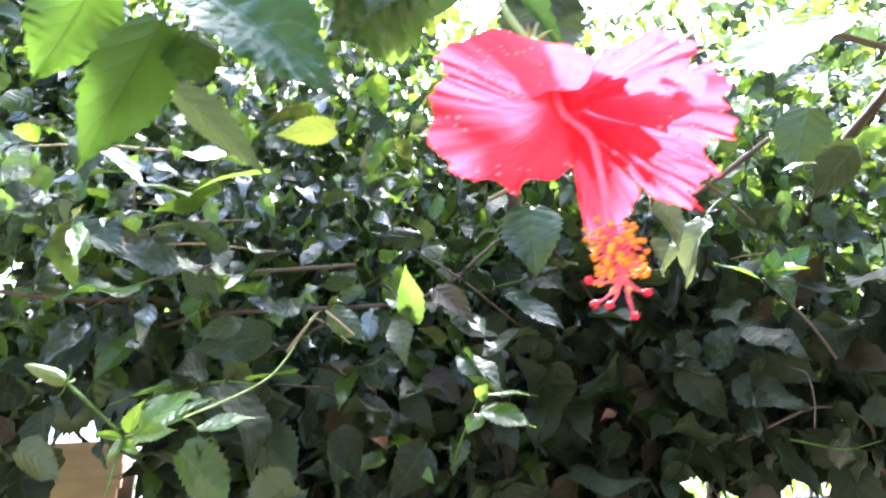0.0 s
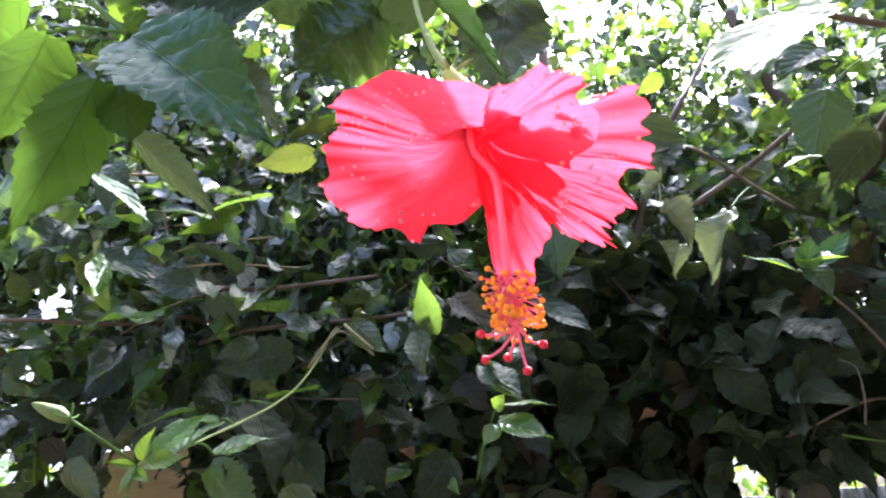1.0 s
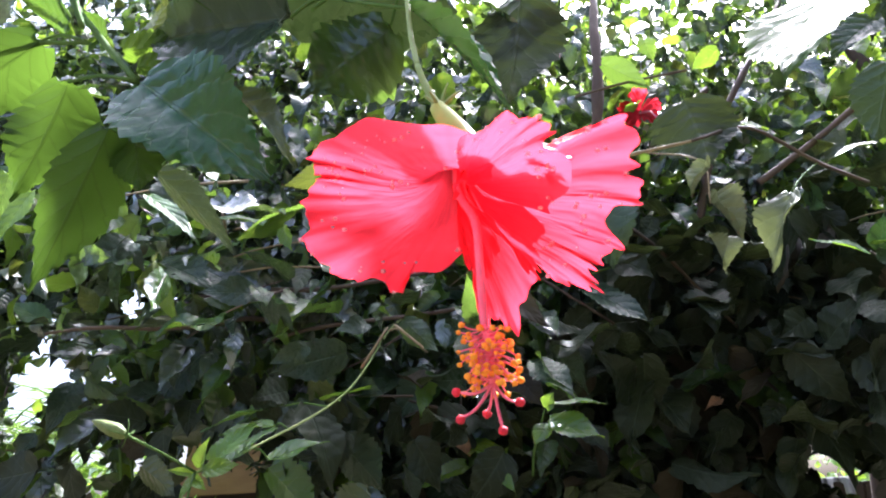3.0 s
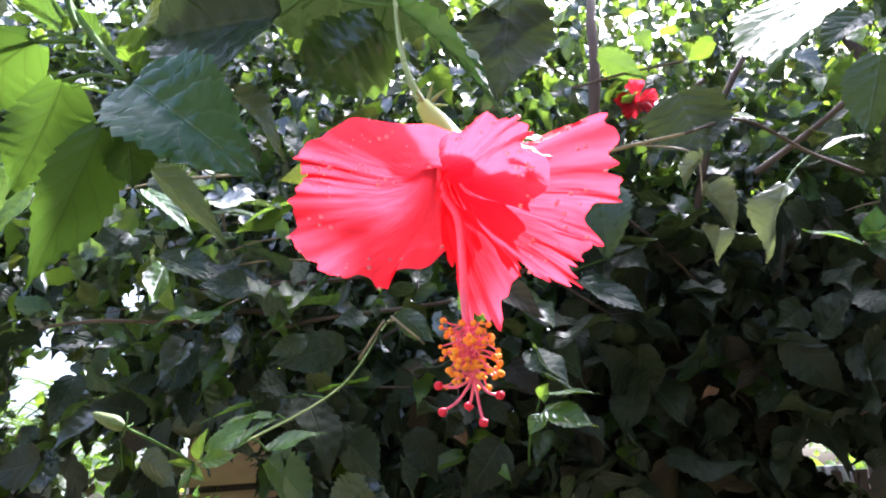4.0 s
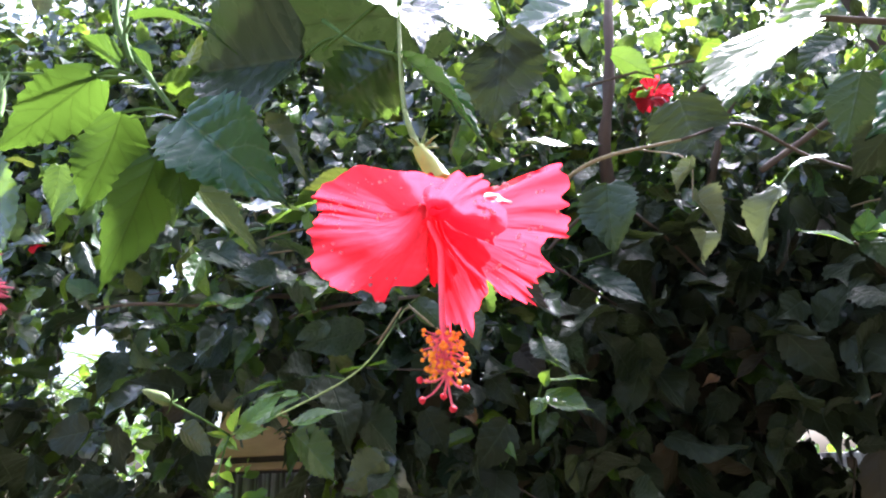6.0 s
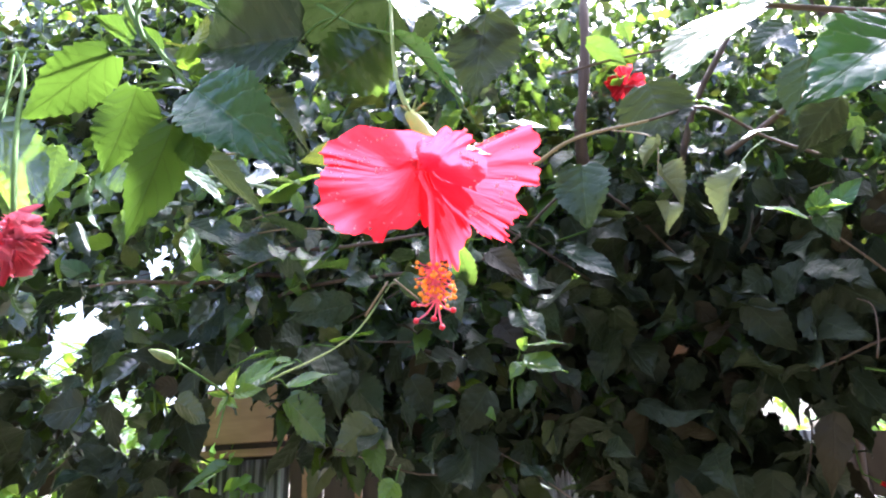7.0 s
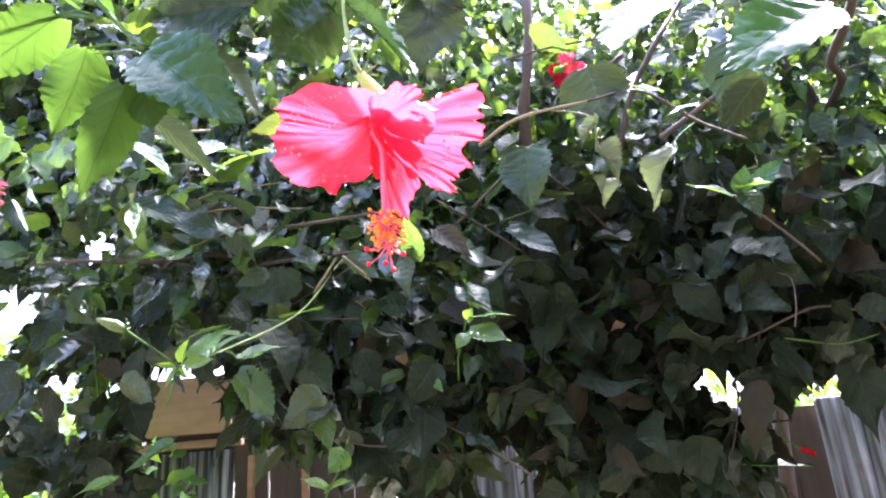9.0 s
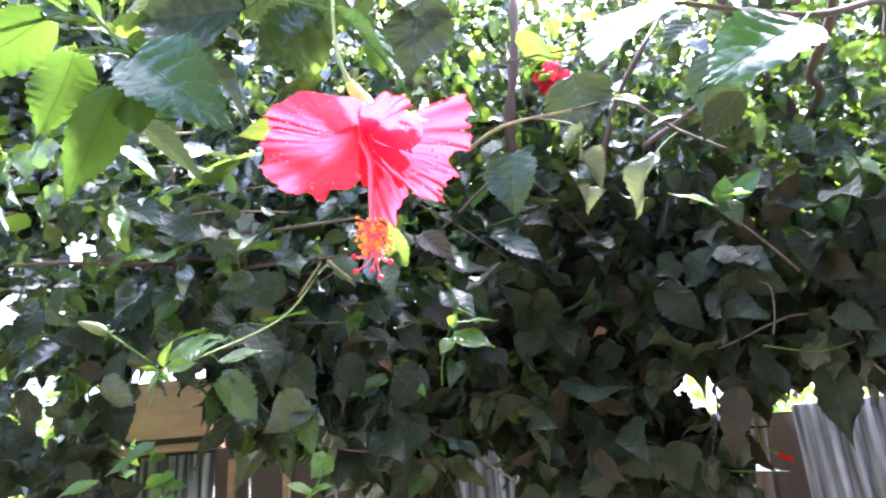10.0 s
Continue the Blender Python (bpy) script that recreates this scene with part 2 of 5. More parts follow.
# ---- mesh helpers ----
def thing(name, at, label, category, group="", kind=""):
    ob = new(name)
    ob.empty_display_size = 0.05
    ob.location = at
    return tagged(ob, label, category, group, kind)


def settle(ob, parent, label=""):
    if parent is not None:
        ob.parent = parent
        spot, up = Vector((0, 0, 0)), parent
        while up is not None:
            spot, up = spot + up.location, up.parent
        ob.matrix_parent_inverse = Matrix.Translation(-spot) if parent.type == "EMPTY" else Matrix()
    return tagged(ob, label)


def part(name, bm, material, parent=None, label="", smooth=True):
    """Links a bmesh, given in world places, as one mesh object under a thing or a part (whose own origin is the world's)."""
    mesh = bpy.data.meshes.new(name)
    bm.to_mesh(mesh)
    bm.free()
    mesh.materials.append(material)
    if smooth:
        mesh.shade_smooth()
    return settle(new(name, mesh), parent, label)


def smooth_line(points, steps=5):
    pts = [Vector(p) for p in points]
    if len(pts) < 3:
        return [pts[0].lerp(pts[-1], n / steps) for n in range(steps + 1)]
    out = []
    ext = [2 * pts[0] - pts[1]] + pts + [2 * pts[-1] - pts[-2]]
    for a, b, c, d in zip(ext, ext[1:], ext[2:], ext[3:]):
        for n in range(steps):
            s = n / steps
            out.append(0.5 * (2 * b + (c - a) * s + (2 * a - 5 * b + 4 * c - d) * s * s + (3 * b - a - 3 * c + d) * s ** 3))
    return out + [pts[-1]]


def tube(points, r0, r1, sides=7, steps=5, bm=None, knots=0.0):
    bm = bm or bmesh.new()
    line = smooth_line(points, steps)
    rings = []
    side = Vector((0.31, 0.52, 0.79))
    for n, p in enumerate(line):
        way = (line[min(n + 1, len(line) - 1)] - line[max(n - 1, 0)]).normalized()
        a = way.cross(side).normalized()
        b = way.cross(a)
        s = n / (len(line) - 1)
        r = (r0 + (r1 - r0) * s) * (1 + knots * noise.noise(p * 60))
        rings.append([bm.verts.new(p + r * (math.cos(k * math.tau / sides) * a + math.sin(k * math.tau / sides) * b)) for k in range(sides)])
    for one, two in zip(rings, rings[1:]):
        for k in range(sides):
            bm.faces.new((one[k], one[(k + 1) % sides], two[(k + 1) % sides], two[k]))
    bm.faces.new(rings[0][::-1])
    bm.faces.new(rings[-1])
    return bm


def blob(at, radii, rough=0.15, detail=2, bm=None, seed=0.0):
    bm = bm or bmesh.new()
    made = bmesh.ops.create_icosphere(bm, subdivisions=detail, radius=1.0)["verts"]
    for v in made:
        k = 1 + rough * noise.noise(v.co * 2.3 + Vector((seed, seed * 1.7, 0)))
        v.co = Vector(at) + Vector((v.co.x * radii[0], v.co.y * radii[1], v.co.z * radii[2])) * k
    return bm


def box(x0, x1, y0, y1, z0, z1, bevel=0.004, shake=0.0, bm=None):
    bm = bm or bmesh.new()
    made = bmesh.ops.create_cube(bm, size=1.0)["verts"]
    for v in made:
        v.co = Vector(((x0 + x1) / 2 + v.co.x * (x1 - x0), (y0 + y1) / 2 + v.co.y * (y1 - y0), (z0 + z1) / 2 + v.co.z * (z1 - z0)))
        v.co += shake * Vector((random.uniform(-1, 1), random.uniform(-1, 1), random.uniform(-1, 1)))
    if bevel:
        bmesh.ops.bevel(bm, geom=list({e for v in made for e in v.link_edges}), offset=bevel, segments=2, affect="EDGES")
    return bm


def outline(v, teeth, bite=0.22):
    """Half the width of a hibiscus leaf, 0 to 1, from its base (v = 0) to its pointed tip (v = 1)."""
    w = math.sin(math.pi * min(1.0, v ** 0.74)) ** (0.8 + 0.55 * v) * (1.05 - 0.12 * v)
    if teeth and 0.22 < v < 0.985:
        w += bite * ((v * teeth) % 1.0 - 0.45) * (1.15 - v)
    return max(w, 0.0)


def blade(length, width, cols=6, rows=30, teeth=12, fold=0.25, droop=0.15, wave=0.05, quilt=0.02, sweep=0.0, seed=0, bite=0.22):
    """A leaf blade in its own space: base at 0, tip along +y, upper face +z. Returns vertices, faces and (u, v) per vertex."""
    verts, faces, uvs = [], [], []
    rnd = random.Random(seed)
    p1, p2 = rnd.uniform(0, 6), rnd.uniform(0, 6)
    for j in range(rows + 1):
        v = j / rows
        w = outline(v, teeth, bite) * width / 2
        for i in range(cols + 1):
            u = 2 * i / cols - 1
            x, y = u * w, v * length - 0.06 * length * abs(u) ** 1.5 * (1 - v) * (1 if v > 0.02 else 0)
            z = fold * abs(x) - droop * length * v * v
            z += wave * width * abs(u) ** 1.6 * math.sin(9 * v + (p1 if u < 0 else p2))
            z += quilt * width * math.cos(math.tau * (7 * v - 1.7 * abs(u))) * (abs(u) * (1.15 - abs(u)) * 3) * min(1, 8 * v)
            verts.append((x + sweep * length * v * v, y, z))
            uvs.append((u * 0.5 + 0.5, v))
    for j in range(rows):
        for i in range(cols):
            a = j * (cols + 1) + i
            faces.append((a, a + 1, a + cols + 2, a + cols + 1))
    return verts, faces, uvs


def sheet_mesh(name, verts, faces, uvs, material):
    mesh = bpy.data.meshes.new(name)
    mesh.from_pydata([tuple(v) for v in verts], [], faces)
    layer = mesh.uv_layers.new(name="UVMap")
    index = np.empty(len(mesh.loops), dtype=np.int32)
    mesh.loops.foreach_get("vertex_index", index)
    layer.data.foreach_set("uv", np.asarray(uvs, dtype=np.float32)[index].ravel())
    mesh.materials.append(material)
    mesh.shade_smooth()
    return mesh


def stand(base, tip, face):
    """The pose of a leaf that runs from base to tip with its upper side towards face."""
    base, y = Vector(base), (Vector(tip) - Vector(base)).normalized()
    z = (Vector(face) - y * y.dot(Vector(face))).normalized()
    x = y.cross(z)
    m = Matrix((x, y, z)).transposed().to_4x4()
    m.translation = base
    return m


LEAF_COUNT = [0]


def leaf(parent, base, tip, width, face, material=M_NEAR, fold=0.25, droop=0.12, wave=0.06, label="", stalk=None, quilt=0.022, sweep=0.0, teeth=12):
    """One leaf as a part; width as a share of its length; stalk: where its stalk leaves the stem."""
    LEAF_COUNT[0] += 1
    length = (Vector(tip) - Vector(base)).length * (1 + 0.5 * droop * droop)
    y = (Vector(tip) - Vector(base)).normalized()
    z = (Vector(face) - y * y.dot(Vector(face))).normalized()
    aim = Vector(tip) + z * droop * length
    ob = new("leaf", sheet_mesh("leaf", *blade(length, width * length, 8, 62, teeth, fold, droop, wave, quilt, sweep, LEAF_COUNT[0]), material))
    settle(ob, parent, label)
    ob.matrix_basis = stand(base, aim, z)
    if stalk is not None:
        mid = Vector(stalk).lerp(Vector(base), 0.55) + Vector((0, 0, 0.004))
        part("leaf_stalk", tube([stalk, mid, base], 0.0013, 0.0011, 6, 4), M_STEM, parent)
    return ob


# ---- ground ----
gm = bmesh.new()
GRID = [-400, -150, -60, -25, -12, -6, -3, -1, 1, 3, 6, 12, 25, 60, 150, 400]
gv = [[gm.verts.new((x, y + 2, 0.05 * noise.noise(Vector((x * 0.4, y * 0.4, 0))))) for x in GRID] for y in GRID]
for j in range(len(GRID) - 1):
    for i in range(len(GRID) - 1):
        gm.faces.new((gv[j][i], gv[j][i + 1], gv[j + 1][i + 1], gv[j + 1][i]))
tagged(part("ground", gm, M_SOIL), "bare brown garden soil with patches of grass", "ground", "", "structure")


# ---- unseen walls added to keep sky light off the hedge ----
M_DARKWALL = plain_material("dark_wall", (0.045, 0.045, 0.040), (0.085, 0.08, 0.07), 0.9, 6.0, 0.5, 0.004)
tagged(part("wall_east", box(2.45, 2.60, -3.20, 0.90, 0.0, 5.0, 0.01), M_DARKWALL, None, "", False), "plain dark wall added out of sight to block sky light", "wall", "", "structure")
tagged(part("wall_south", box(-7.0, 8.0, -3.35, -3.20, 0.0, 4.2, 0.01), M_DARKWALL, None, "", False),
       "plain dark wall added out of sight to block sky light", "wall", "", "structure")

# ---- fence of wood and corrugated tin ----
def tin_sheet(x0, x1, y, z0, z1, pitch=0.076, depth=0.018, lean=0.0):
    bm = bmesh.new()
    cols = int((x1 - x0) / pitch * 10)
    last = None
    for n in range(cols + 1):
        x = x0 + (x1 - x0) * n / cols
        off = depth / 2 * math.sin(math.tau * (x - x0) / pitch)
        ragged = 0.004 * noise.noise(Vector((x * 9, y, 0)))
        pair = [bm.verts.new((x + lean * (z - z0), y + off + shift, z)) for z, shift in ((z0, 0), ((z0 + z1) / 2, 0.004 * math.sin(5 * x)), (z1 + ragged, 0))]
        pair += [bm.verts.new((v.co.x, v.co.y + 0.0012, v.co.z)) for v in pair]
        if last:
            bm.faces.new((last[0], pair[0], pair[1], last[1]))
            bm.faces.new((last[1], pair[1], pair[2], last[2]))
            bm.faces.new((pair[3], last[3], last[4], pair[4]))
            bm.faces.new((pair[4], last[4], last[5], pair[5]))
            bm.faces.new((last[2], pair[2], pair[5], last[5]))
        last = pair
    return bm


FY = 3.0
fence = thing("garden_fence", (-0.6, FY, 0), "weathered corrugated tin fence with raw wooden rails and boards", "fence")
part("tin_sheet", tin_sheet(-2.25, -1.69, FY, 0.05, 1.66), M_TIN, fence, "grey corrugated tin sheet")
part("tin_sheet", tin_sheet(-0.62, -0.02, FY + 0.01, 0.05, 1.62), M_TIN, fence, "pale grey corrugated tin sheet")
part("tin_sheet", tin_sheet(-0.03, 0.82, FY + 0.03, 0.05, 1.66), M_TIN, fence, "pale grey corrugated tin sheet")
for z0, z1, x0, x1, dy in ((1.745, 1.836, -2.24, -1.70, 0), (1.830, 1.934, -2.22, -1.69, 0.006), (1.930, 2.04, -2.22, -1.70, 0.012)):
    part("board", box(x0, x1, FY - 0.03 + dy, FY - 0.005 + dy, z0, z1, 0.003, 0.001), M_WOOD, fence, "unpainted wooden board", False)
# made-up backing: its dark colour is the shade in the gap
part("board", box(-2.24, -1.66, FY + 0.035, FY + 0.055, 1.55, 1.90, 0.003, 0.001), M_DARKWOOD, fence, "dark backing added to make the gap look shaded", False)
part("rail", box(-2.27, -1.62, FY - 0.055, FY - 0.02, 1.675, 1.715, 0.004, 0.004), M_WOOD, fence, "thin raw wooden rail", False)
part("post", box(-2.33, -2.26, FY - 0.05, FY + 0.02, 0, 1.74, 0.006, 0.004), M_STRAW, fence, "yellowish bamboo-coloured post", False)
for x0, x1 in ((-1.685, -1.50), (-1.49, -1.29), (-1.28, -1.05), (-1.04, -0.84), (-0.83, -0.63)):
    part("board", box(x0, x1, FY, FY + 0.025, 0.03, 1.66 + random.uniform(-0.03, 0.06), 0.004, 0.004), M_DARKWOOD, fence, "dark stained upright board", False)
for x in (-1.58, -1.29):
    part("batten", box(x - 0.016, x + 0.016, FY - 0.03, FY - 0.002, 0.03, 1.62, 0.003, 0.002), M_WOOD, fence, "thin upright wooden batten", False)

side_fence = thing("corrugated_fence", (1.6, FY, 0), "tall weathered corrugated tin fence beside dark boards", "fence")
for x0, x1 in ((1.02, 1.80), (1.76, 2.54), (2.50, 3.28)):
    part("tin_sheet", tin_sheet(x0, x1, FY + 0.003 * x0, 0.05, 1.67), M_TIN, side_fence, "weathered grey corrugated tin sheet")
for x0, x1 in ((0.655, 0.725), (0.73, 0.795), (0.80, 0.90), (0.905, 1.05)):
    part("board", box(x0, x1, FY + 0.03, FY + 0.055, 0.02, 1.64, 0.004, 0.003), M_DARKWOOD, side_fence, "dark brown upright board", False)
part("post", tube([(0.79, FY - 0.1, 0), (0.82, FY - 0.1, 1.2), (0.875, FY - 0.1, 1.80)], 0.032, 0.028, 9, 5, None, 0.12), M_BARK, side_fence, "round brown wooden post")
part("rail", box(0.7, 3.3, FY + 0.06, FY + 0.10, 1.30, 1.36, 0.004, 0.003), M_DARKWOOD, side_fence, "", False)


# ---- hedge ----
def soft_step(a, b, v):
    s = min(1.0, max(0.0, (v - a) / (b - a)))
    return s * s * (3 - 2 * s)


def hedge_front(x, z):
    # upper-right overhang added to shade what is below; left bulge added to catch sun
    return 0.84 + 0.32 * soft_step(-0.25, 0.25, x) + (0.48 - 0.28 * soft_step(-0.7, -1.2, x)) * max(0.0, z - 2.0) - 0.15 * soft_step(0.5, 0.75, x) * soft_step(2.0, 2.25, z) - 0.20 * soft_step(-0.2, -0.5, x) * soft_step(1.78, 1.95, z) * soft_step(2.25, 2.1, z)


VIEW_EYE = Vector((0.16, -0.08, 1.54))      # about the camera's place; openings in the foliage are carved along sight lines from here
# holes as x, z and radius on the plane y = 1.2, fitted to the view
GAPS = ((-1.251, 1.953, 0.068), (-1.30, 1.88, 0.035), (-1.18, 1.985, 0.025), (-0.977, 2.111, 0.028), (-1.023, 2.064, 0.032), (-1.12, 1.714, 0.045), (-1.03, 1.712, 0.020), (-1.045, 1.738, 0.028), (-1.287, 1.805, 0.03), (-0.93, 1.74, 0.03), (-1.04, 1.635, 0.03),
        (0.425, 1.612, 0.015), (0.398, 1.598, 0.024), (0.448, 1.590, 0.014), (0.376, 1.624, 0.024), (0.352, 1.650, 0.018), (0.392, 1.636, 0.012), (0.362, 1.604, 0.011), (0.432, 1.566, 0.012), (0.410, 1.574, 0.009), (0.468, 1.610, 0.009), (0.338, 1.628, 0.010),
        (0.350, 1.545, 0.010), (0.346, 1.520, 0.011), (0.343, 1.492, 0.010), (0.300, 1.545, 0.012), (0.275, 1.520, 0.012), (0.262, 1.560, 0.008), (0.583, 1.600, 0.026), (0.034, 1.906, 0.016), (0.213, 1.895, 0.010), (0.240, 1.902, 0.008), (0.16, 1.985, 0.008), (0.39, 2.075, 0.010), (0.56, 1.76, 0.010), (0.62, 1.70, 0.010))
# lower edge of the foliage on that plane, also fitted to the camera's view
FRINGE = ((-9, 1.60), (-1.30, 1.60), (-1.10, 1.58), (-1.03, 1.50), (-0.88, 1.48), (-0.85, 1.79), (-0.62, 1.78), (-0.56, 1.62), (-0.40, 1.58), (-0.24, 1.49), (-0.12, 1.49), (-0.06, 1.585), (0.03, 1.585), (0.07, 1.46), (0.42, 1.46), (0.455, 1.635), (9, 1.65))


def hedge_top(x, y):
    return 3.36 + 0.22 * noise.noise(Vector((x * 1.4, y * 1.4, 7.0))) + 0.22 * noise.noise(Vector((x * 5.0, y * 5.0, 3.0)))


def in_hedge(x, y, z):
    if z > hedge_top(x, y):
        return False
    front = hedge_front(x, z)
    rough = 0.6 * noise.noise(Vector((x * 3.1, y * 3.1, z * 3.1))) + 0.9 * noise.noise(Vector((x * 6.3, y * 3.0, z * 6.3 + 4)))
    if y < front + 0.17 * rough or y > front + 1.25 or (y < front + 0.24 and random.random() < 0.6):
        return False
    if x > 0.62 and z > 1.9 and random.random() < 0.4:
        return False
    k = (1.2 - VIEW_EYE.y) / (y - VIEW_EYE.y)
    gx, gz = VIEW_EYE.x + (x - VIEW_EYE.x) * k, VIEW_EYE.z + (z - VIEW_EYE.z) * k
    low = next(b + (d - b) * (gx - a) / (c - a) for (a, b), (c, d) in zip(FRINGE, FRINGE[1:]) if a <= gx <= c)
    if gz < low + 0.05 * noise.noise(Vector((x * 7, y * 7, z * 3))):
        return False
    if z > 2.2 and (noise.noise(Vector((x * 4.5, y * 4.5, z * 4.5 + 9))) > 0.72 or random.random() < 0.12 * soft_step(2.25, 2.8, z)):
        return False
    return True


hedge = thing("hibiscus_hedge", (-0.1, 1.5, 0), "dense overgrown hibiscus hedge with glossy dark green leaves", "hedge")
for pts, r0, r1 in (
    ([(0.95, 1.75, 0), (0.93, 1.74, 0.8), (0.90, 1.70, 1.55), (0.82, 1.6, 2.2), (0.7, 1.7, 3.0)], 0.035, 0.016),
    ([(-0.5, 1.7, 0), (-0.46, 1.66, 0.9), (-0.40, 1.6, 1.7), (-0.3, 1.55, 2.5)], 0.022, 0.010),
    ([(-1.18, 1.6, 0), (-1.22, 1.56, 0.9), (-1.22, 1.5, 1.8), (-1.1, 1.5, 2.7)], 0.010, 0.006),
    ([(0.25, 1.8, 0), (0.22, 1.75, 1.0), (0.15, 1.6, 1.8), (0.09, 1.25, 2.15), (0.12, 1.2, 2.45), (0.15, 1.4, 2.9)], 0.024, 0.008),
    ([(-0.9, 1.45, 1.9), (-0.7, 1.1, 2.0), (-0.45, 0.92, 1.96), (-0.2, 0.95, 1.94)], 0.007, 0.003),
    ([(-0.4, 1.6, 1.9), (-0.5, 1.1, 1.95), (-0.62, 0.85, 1.9), (-0.8, 0.8, 1.9)], 0.006, 0.0025),
    ([(0.9, 1.7, 1.6), (0.75, 1.4, 1.7), (0.6, 1.25, 1.75), (0.45, 1.25, 1.72)], 0.004, 0.002),
    ([(0.82, 1.6, 2.2), (0.7, 1.1, 2.2), (0.6, 0.75, 2.1), (0.47, 0.55, 1.96)], 0.010, 0.005),
    ([(0.15, 1.6, 1.8), (0.35, 1.3, 2.3), (0.55, 1.45, 2.7)], 0.010, 0.005),
):
    part("branch", tube([Vector(p) + 0.03 * noise.noise_vector(Vector(p) * 5) for p in smooth_line(pts, 3)], r0, r1, 8, 3, None, 0.35), M_BARK if r0 > 0.02 else M_TWIG, hedge)

rng = np.random.default_rng(5)
spots = []
while len(spots) < 42000:
    x, y, z = rng.uniform(-3.0, 2.2), rng.uniform(0.55, 3.4), rng.uniform(1.35, 3.4)
    if len(spots) > 29000:
        x, z = rng.uniform(-0.9, 1.2), rng.uniform(1.4, 2.6)
    if in_hedge(x, y, z):
        spots.append((x, y, z))
while len(spots) < 45000:
    x, z = rng.uniform(-1.6, 1.4), rng.uniform(2.25, 3.4)
    y = hedge_front(x, z) + rng.uniform(0.0, 0.4)
    if in_hedge(x, y, z):
        spots.append((x, y, z))
while len(spots) < 51500:
    x, z = rng.uniform(-2.4, -0.75), rng.uniform(2.15, 3.1)
    y = hedge_front(x, z) + rng.uniform(0.0, 0.6)
    if in_hedge(x, y, z):
        spots.append((x, y, z))
spots = np.array(spots)


def leaf_frames(places, droopy=0.65, loose=0.65, lean=(0, -0.5, 0.8), scatter=0.9):
    n = len(places)
    tips = rng.normal(0, 1.0, (n, 3)) * loose + np.array([0, -0.55, -droopy])
    tips /= np.linalg.norm(tips, axis=1)[:, None]
    face = rng.normal(0, scatter, (n, 3)) + np.array(lean)
    face -= tips * (face * tips).sum(1)[:, None]
    face /= np.linalg.norm(face, axis=1)[:, None]
    return np.stack([np.cross(tips, face), tips, face], 2)


def foliage_mesh(name, places, sizes, material, cols=2, rows=7, droopy=0.65, template=None, turn=None):
    """Many small leaves joined in one mesh."""
    verts, faces, uvs = template or blade(1.0, 0.52, cols, rows, 0, 0.35, 0.20, 0.07, 0.0)
    tv, tf = np.array(verts), np.array(faces)
    turn = leaf_frames(places, droopy) if turn is None else turn
    allv = np.einsum("nij,vj->nvi", turn, tv) * sizes[:, None, None] + places[:, None, :]
    allf = tf[None] + (np.arange(len(places)) * len(tv))[:, None, None]
    return sheet_mesh(name, allv.reshape(-1, 3), allf.reshape(-1, tf.shape[1]).tolist(), np.tile(np.array(uvs), (len(places), 1)), material)


def soft_steps(a, b, v):
    k = np.clip((v - a) / (b - a), 0, 1)
    return k * k * (3 - 2 * k)


heavy = np.maximum(soft_steps(-0.2, 0.25, spots[:, 0]) * soft_steps(2.3, 2.05, spots[:, 2] + 0.2 * soft_steps(0.45, 0.7, spots[:, 0])), 0.6 * soft_steps(1.88, 1.72, spots[:, 2]))      # large leaves low down and on the right, also darkened for shade; small ones elsewhere
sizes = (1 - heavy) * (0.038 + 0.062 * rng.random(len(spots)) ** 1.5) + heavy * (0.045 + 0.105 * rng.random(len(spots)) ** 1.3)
turns = leaf_frames(spots, 0.55, 0.65 + 0.35 * heavy[:, None])
clear = np.ones(len(spots), dtype=bool)
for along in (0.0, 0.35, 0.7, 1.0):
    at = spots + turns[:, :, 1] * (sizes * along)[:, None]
    k = (1.2 - VIEW_EYE.y) / (at[:, 1] - VIEW_EYE.y)
    gx, gz = VIEW_EYE.x + (at[:, 0] - VIEW_EYE.x) * k, VIEW_EYE.z + (at[:, 2] - VIEW_EYE.z) * k
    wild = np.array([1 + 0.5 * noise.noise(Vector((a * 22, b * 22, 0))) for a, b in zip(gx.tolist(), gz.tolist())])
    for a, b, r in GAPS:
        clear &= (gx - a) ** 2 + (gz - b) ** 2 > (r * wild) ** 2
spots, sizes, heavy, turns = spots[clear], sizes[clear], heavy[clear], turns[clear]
depth_in = np.array([y - hedge_front(x, z) for x, y, z in spots])
middle = (spots[:, 0] > -1.3) & (spots[:, 0] < 0.85) & (spots[:, 2] < 2.35)
order = np.argsort(np.where(middle, depth_in, 9.0))
chosen, rest = order[:280], order[280:]
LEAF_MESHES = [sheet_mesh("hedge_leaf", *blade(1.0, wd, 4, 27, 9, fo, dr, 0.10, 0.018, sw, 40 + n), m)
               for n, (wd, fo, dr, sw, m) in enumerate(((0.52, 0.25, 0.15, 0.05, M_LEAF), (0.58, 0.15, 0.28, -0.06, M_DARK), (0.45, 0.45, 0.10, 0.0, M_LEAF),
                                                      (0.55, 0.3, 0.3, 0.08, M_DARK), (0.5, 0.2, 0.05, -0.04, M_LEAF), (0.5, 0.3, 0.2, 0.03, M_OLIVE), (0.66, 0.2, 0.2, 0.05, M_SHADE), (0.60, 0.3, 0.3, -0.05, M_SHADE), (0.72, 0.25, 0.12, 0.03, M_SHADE)))]
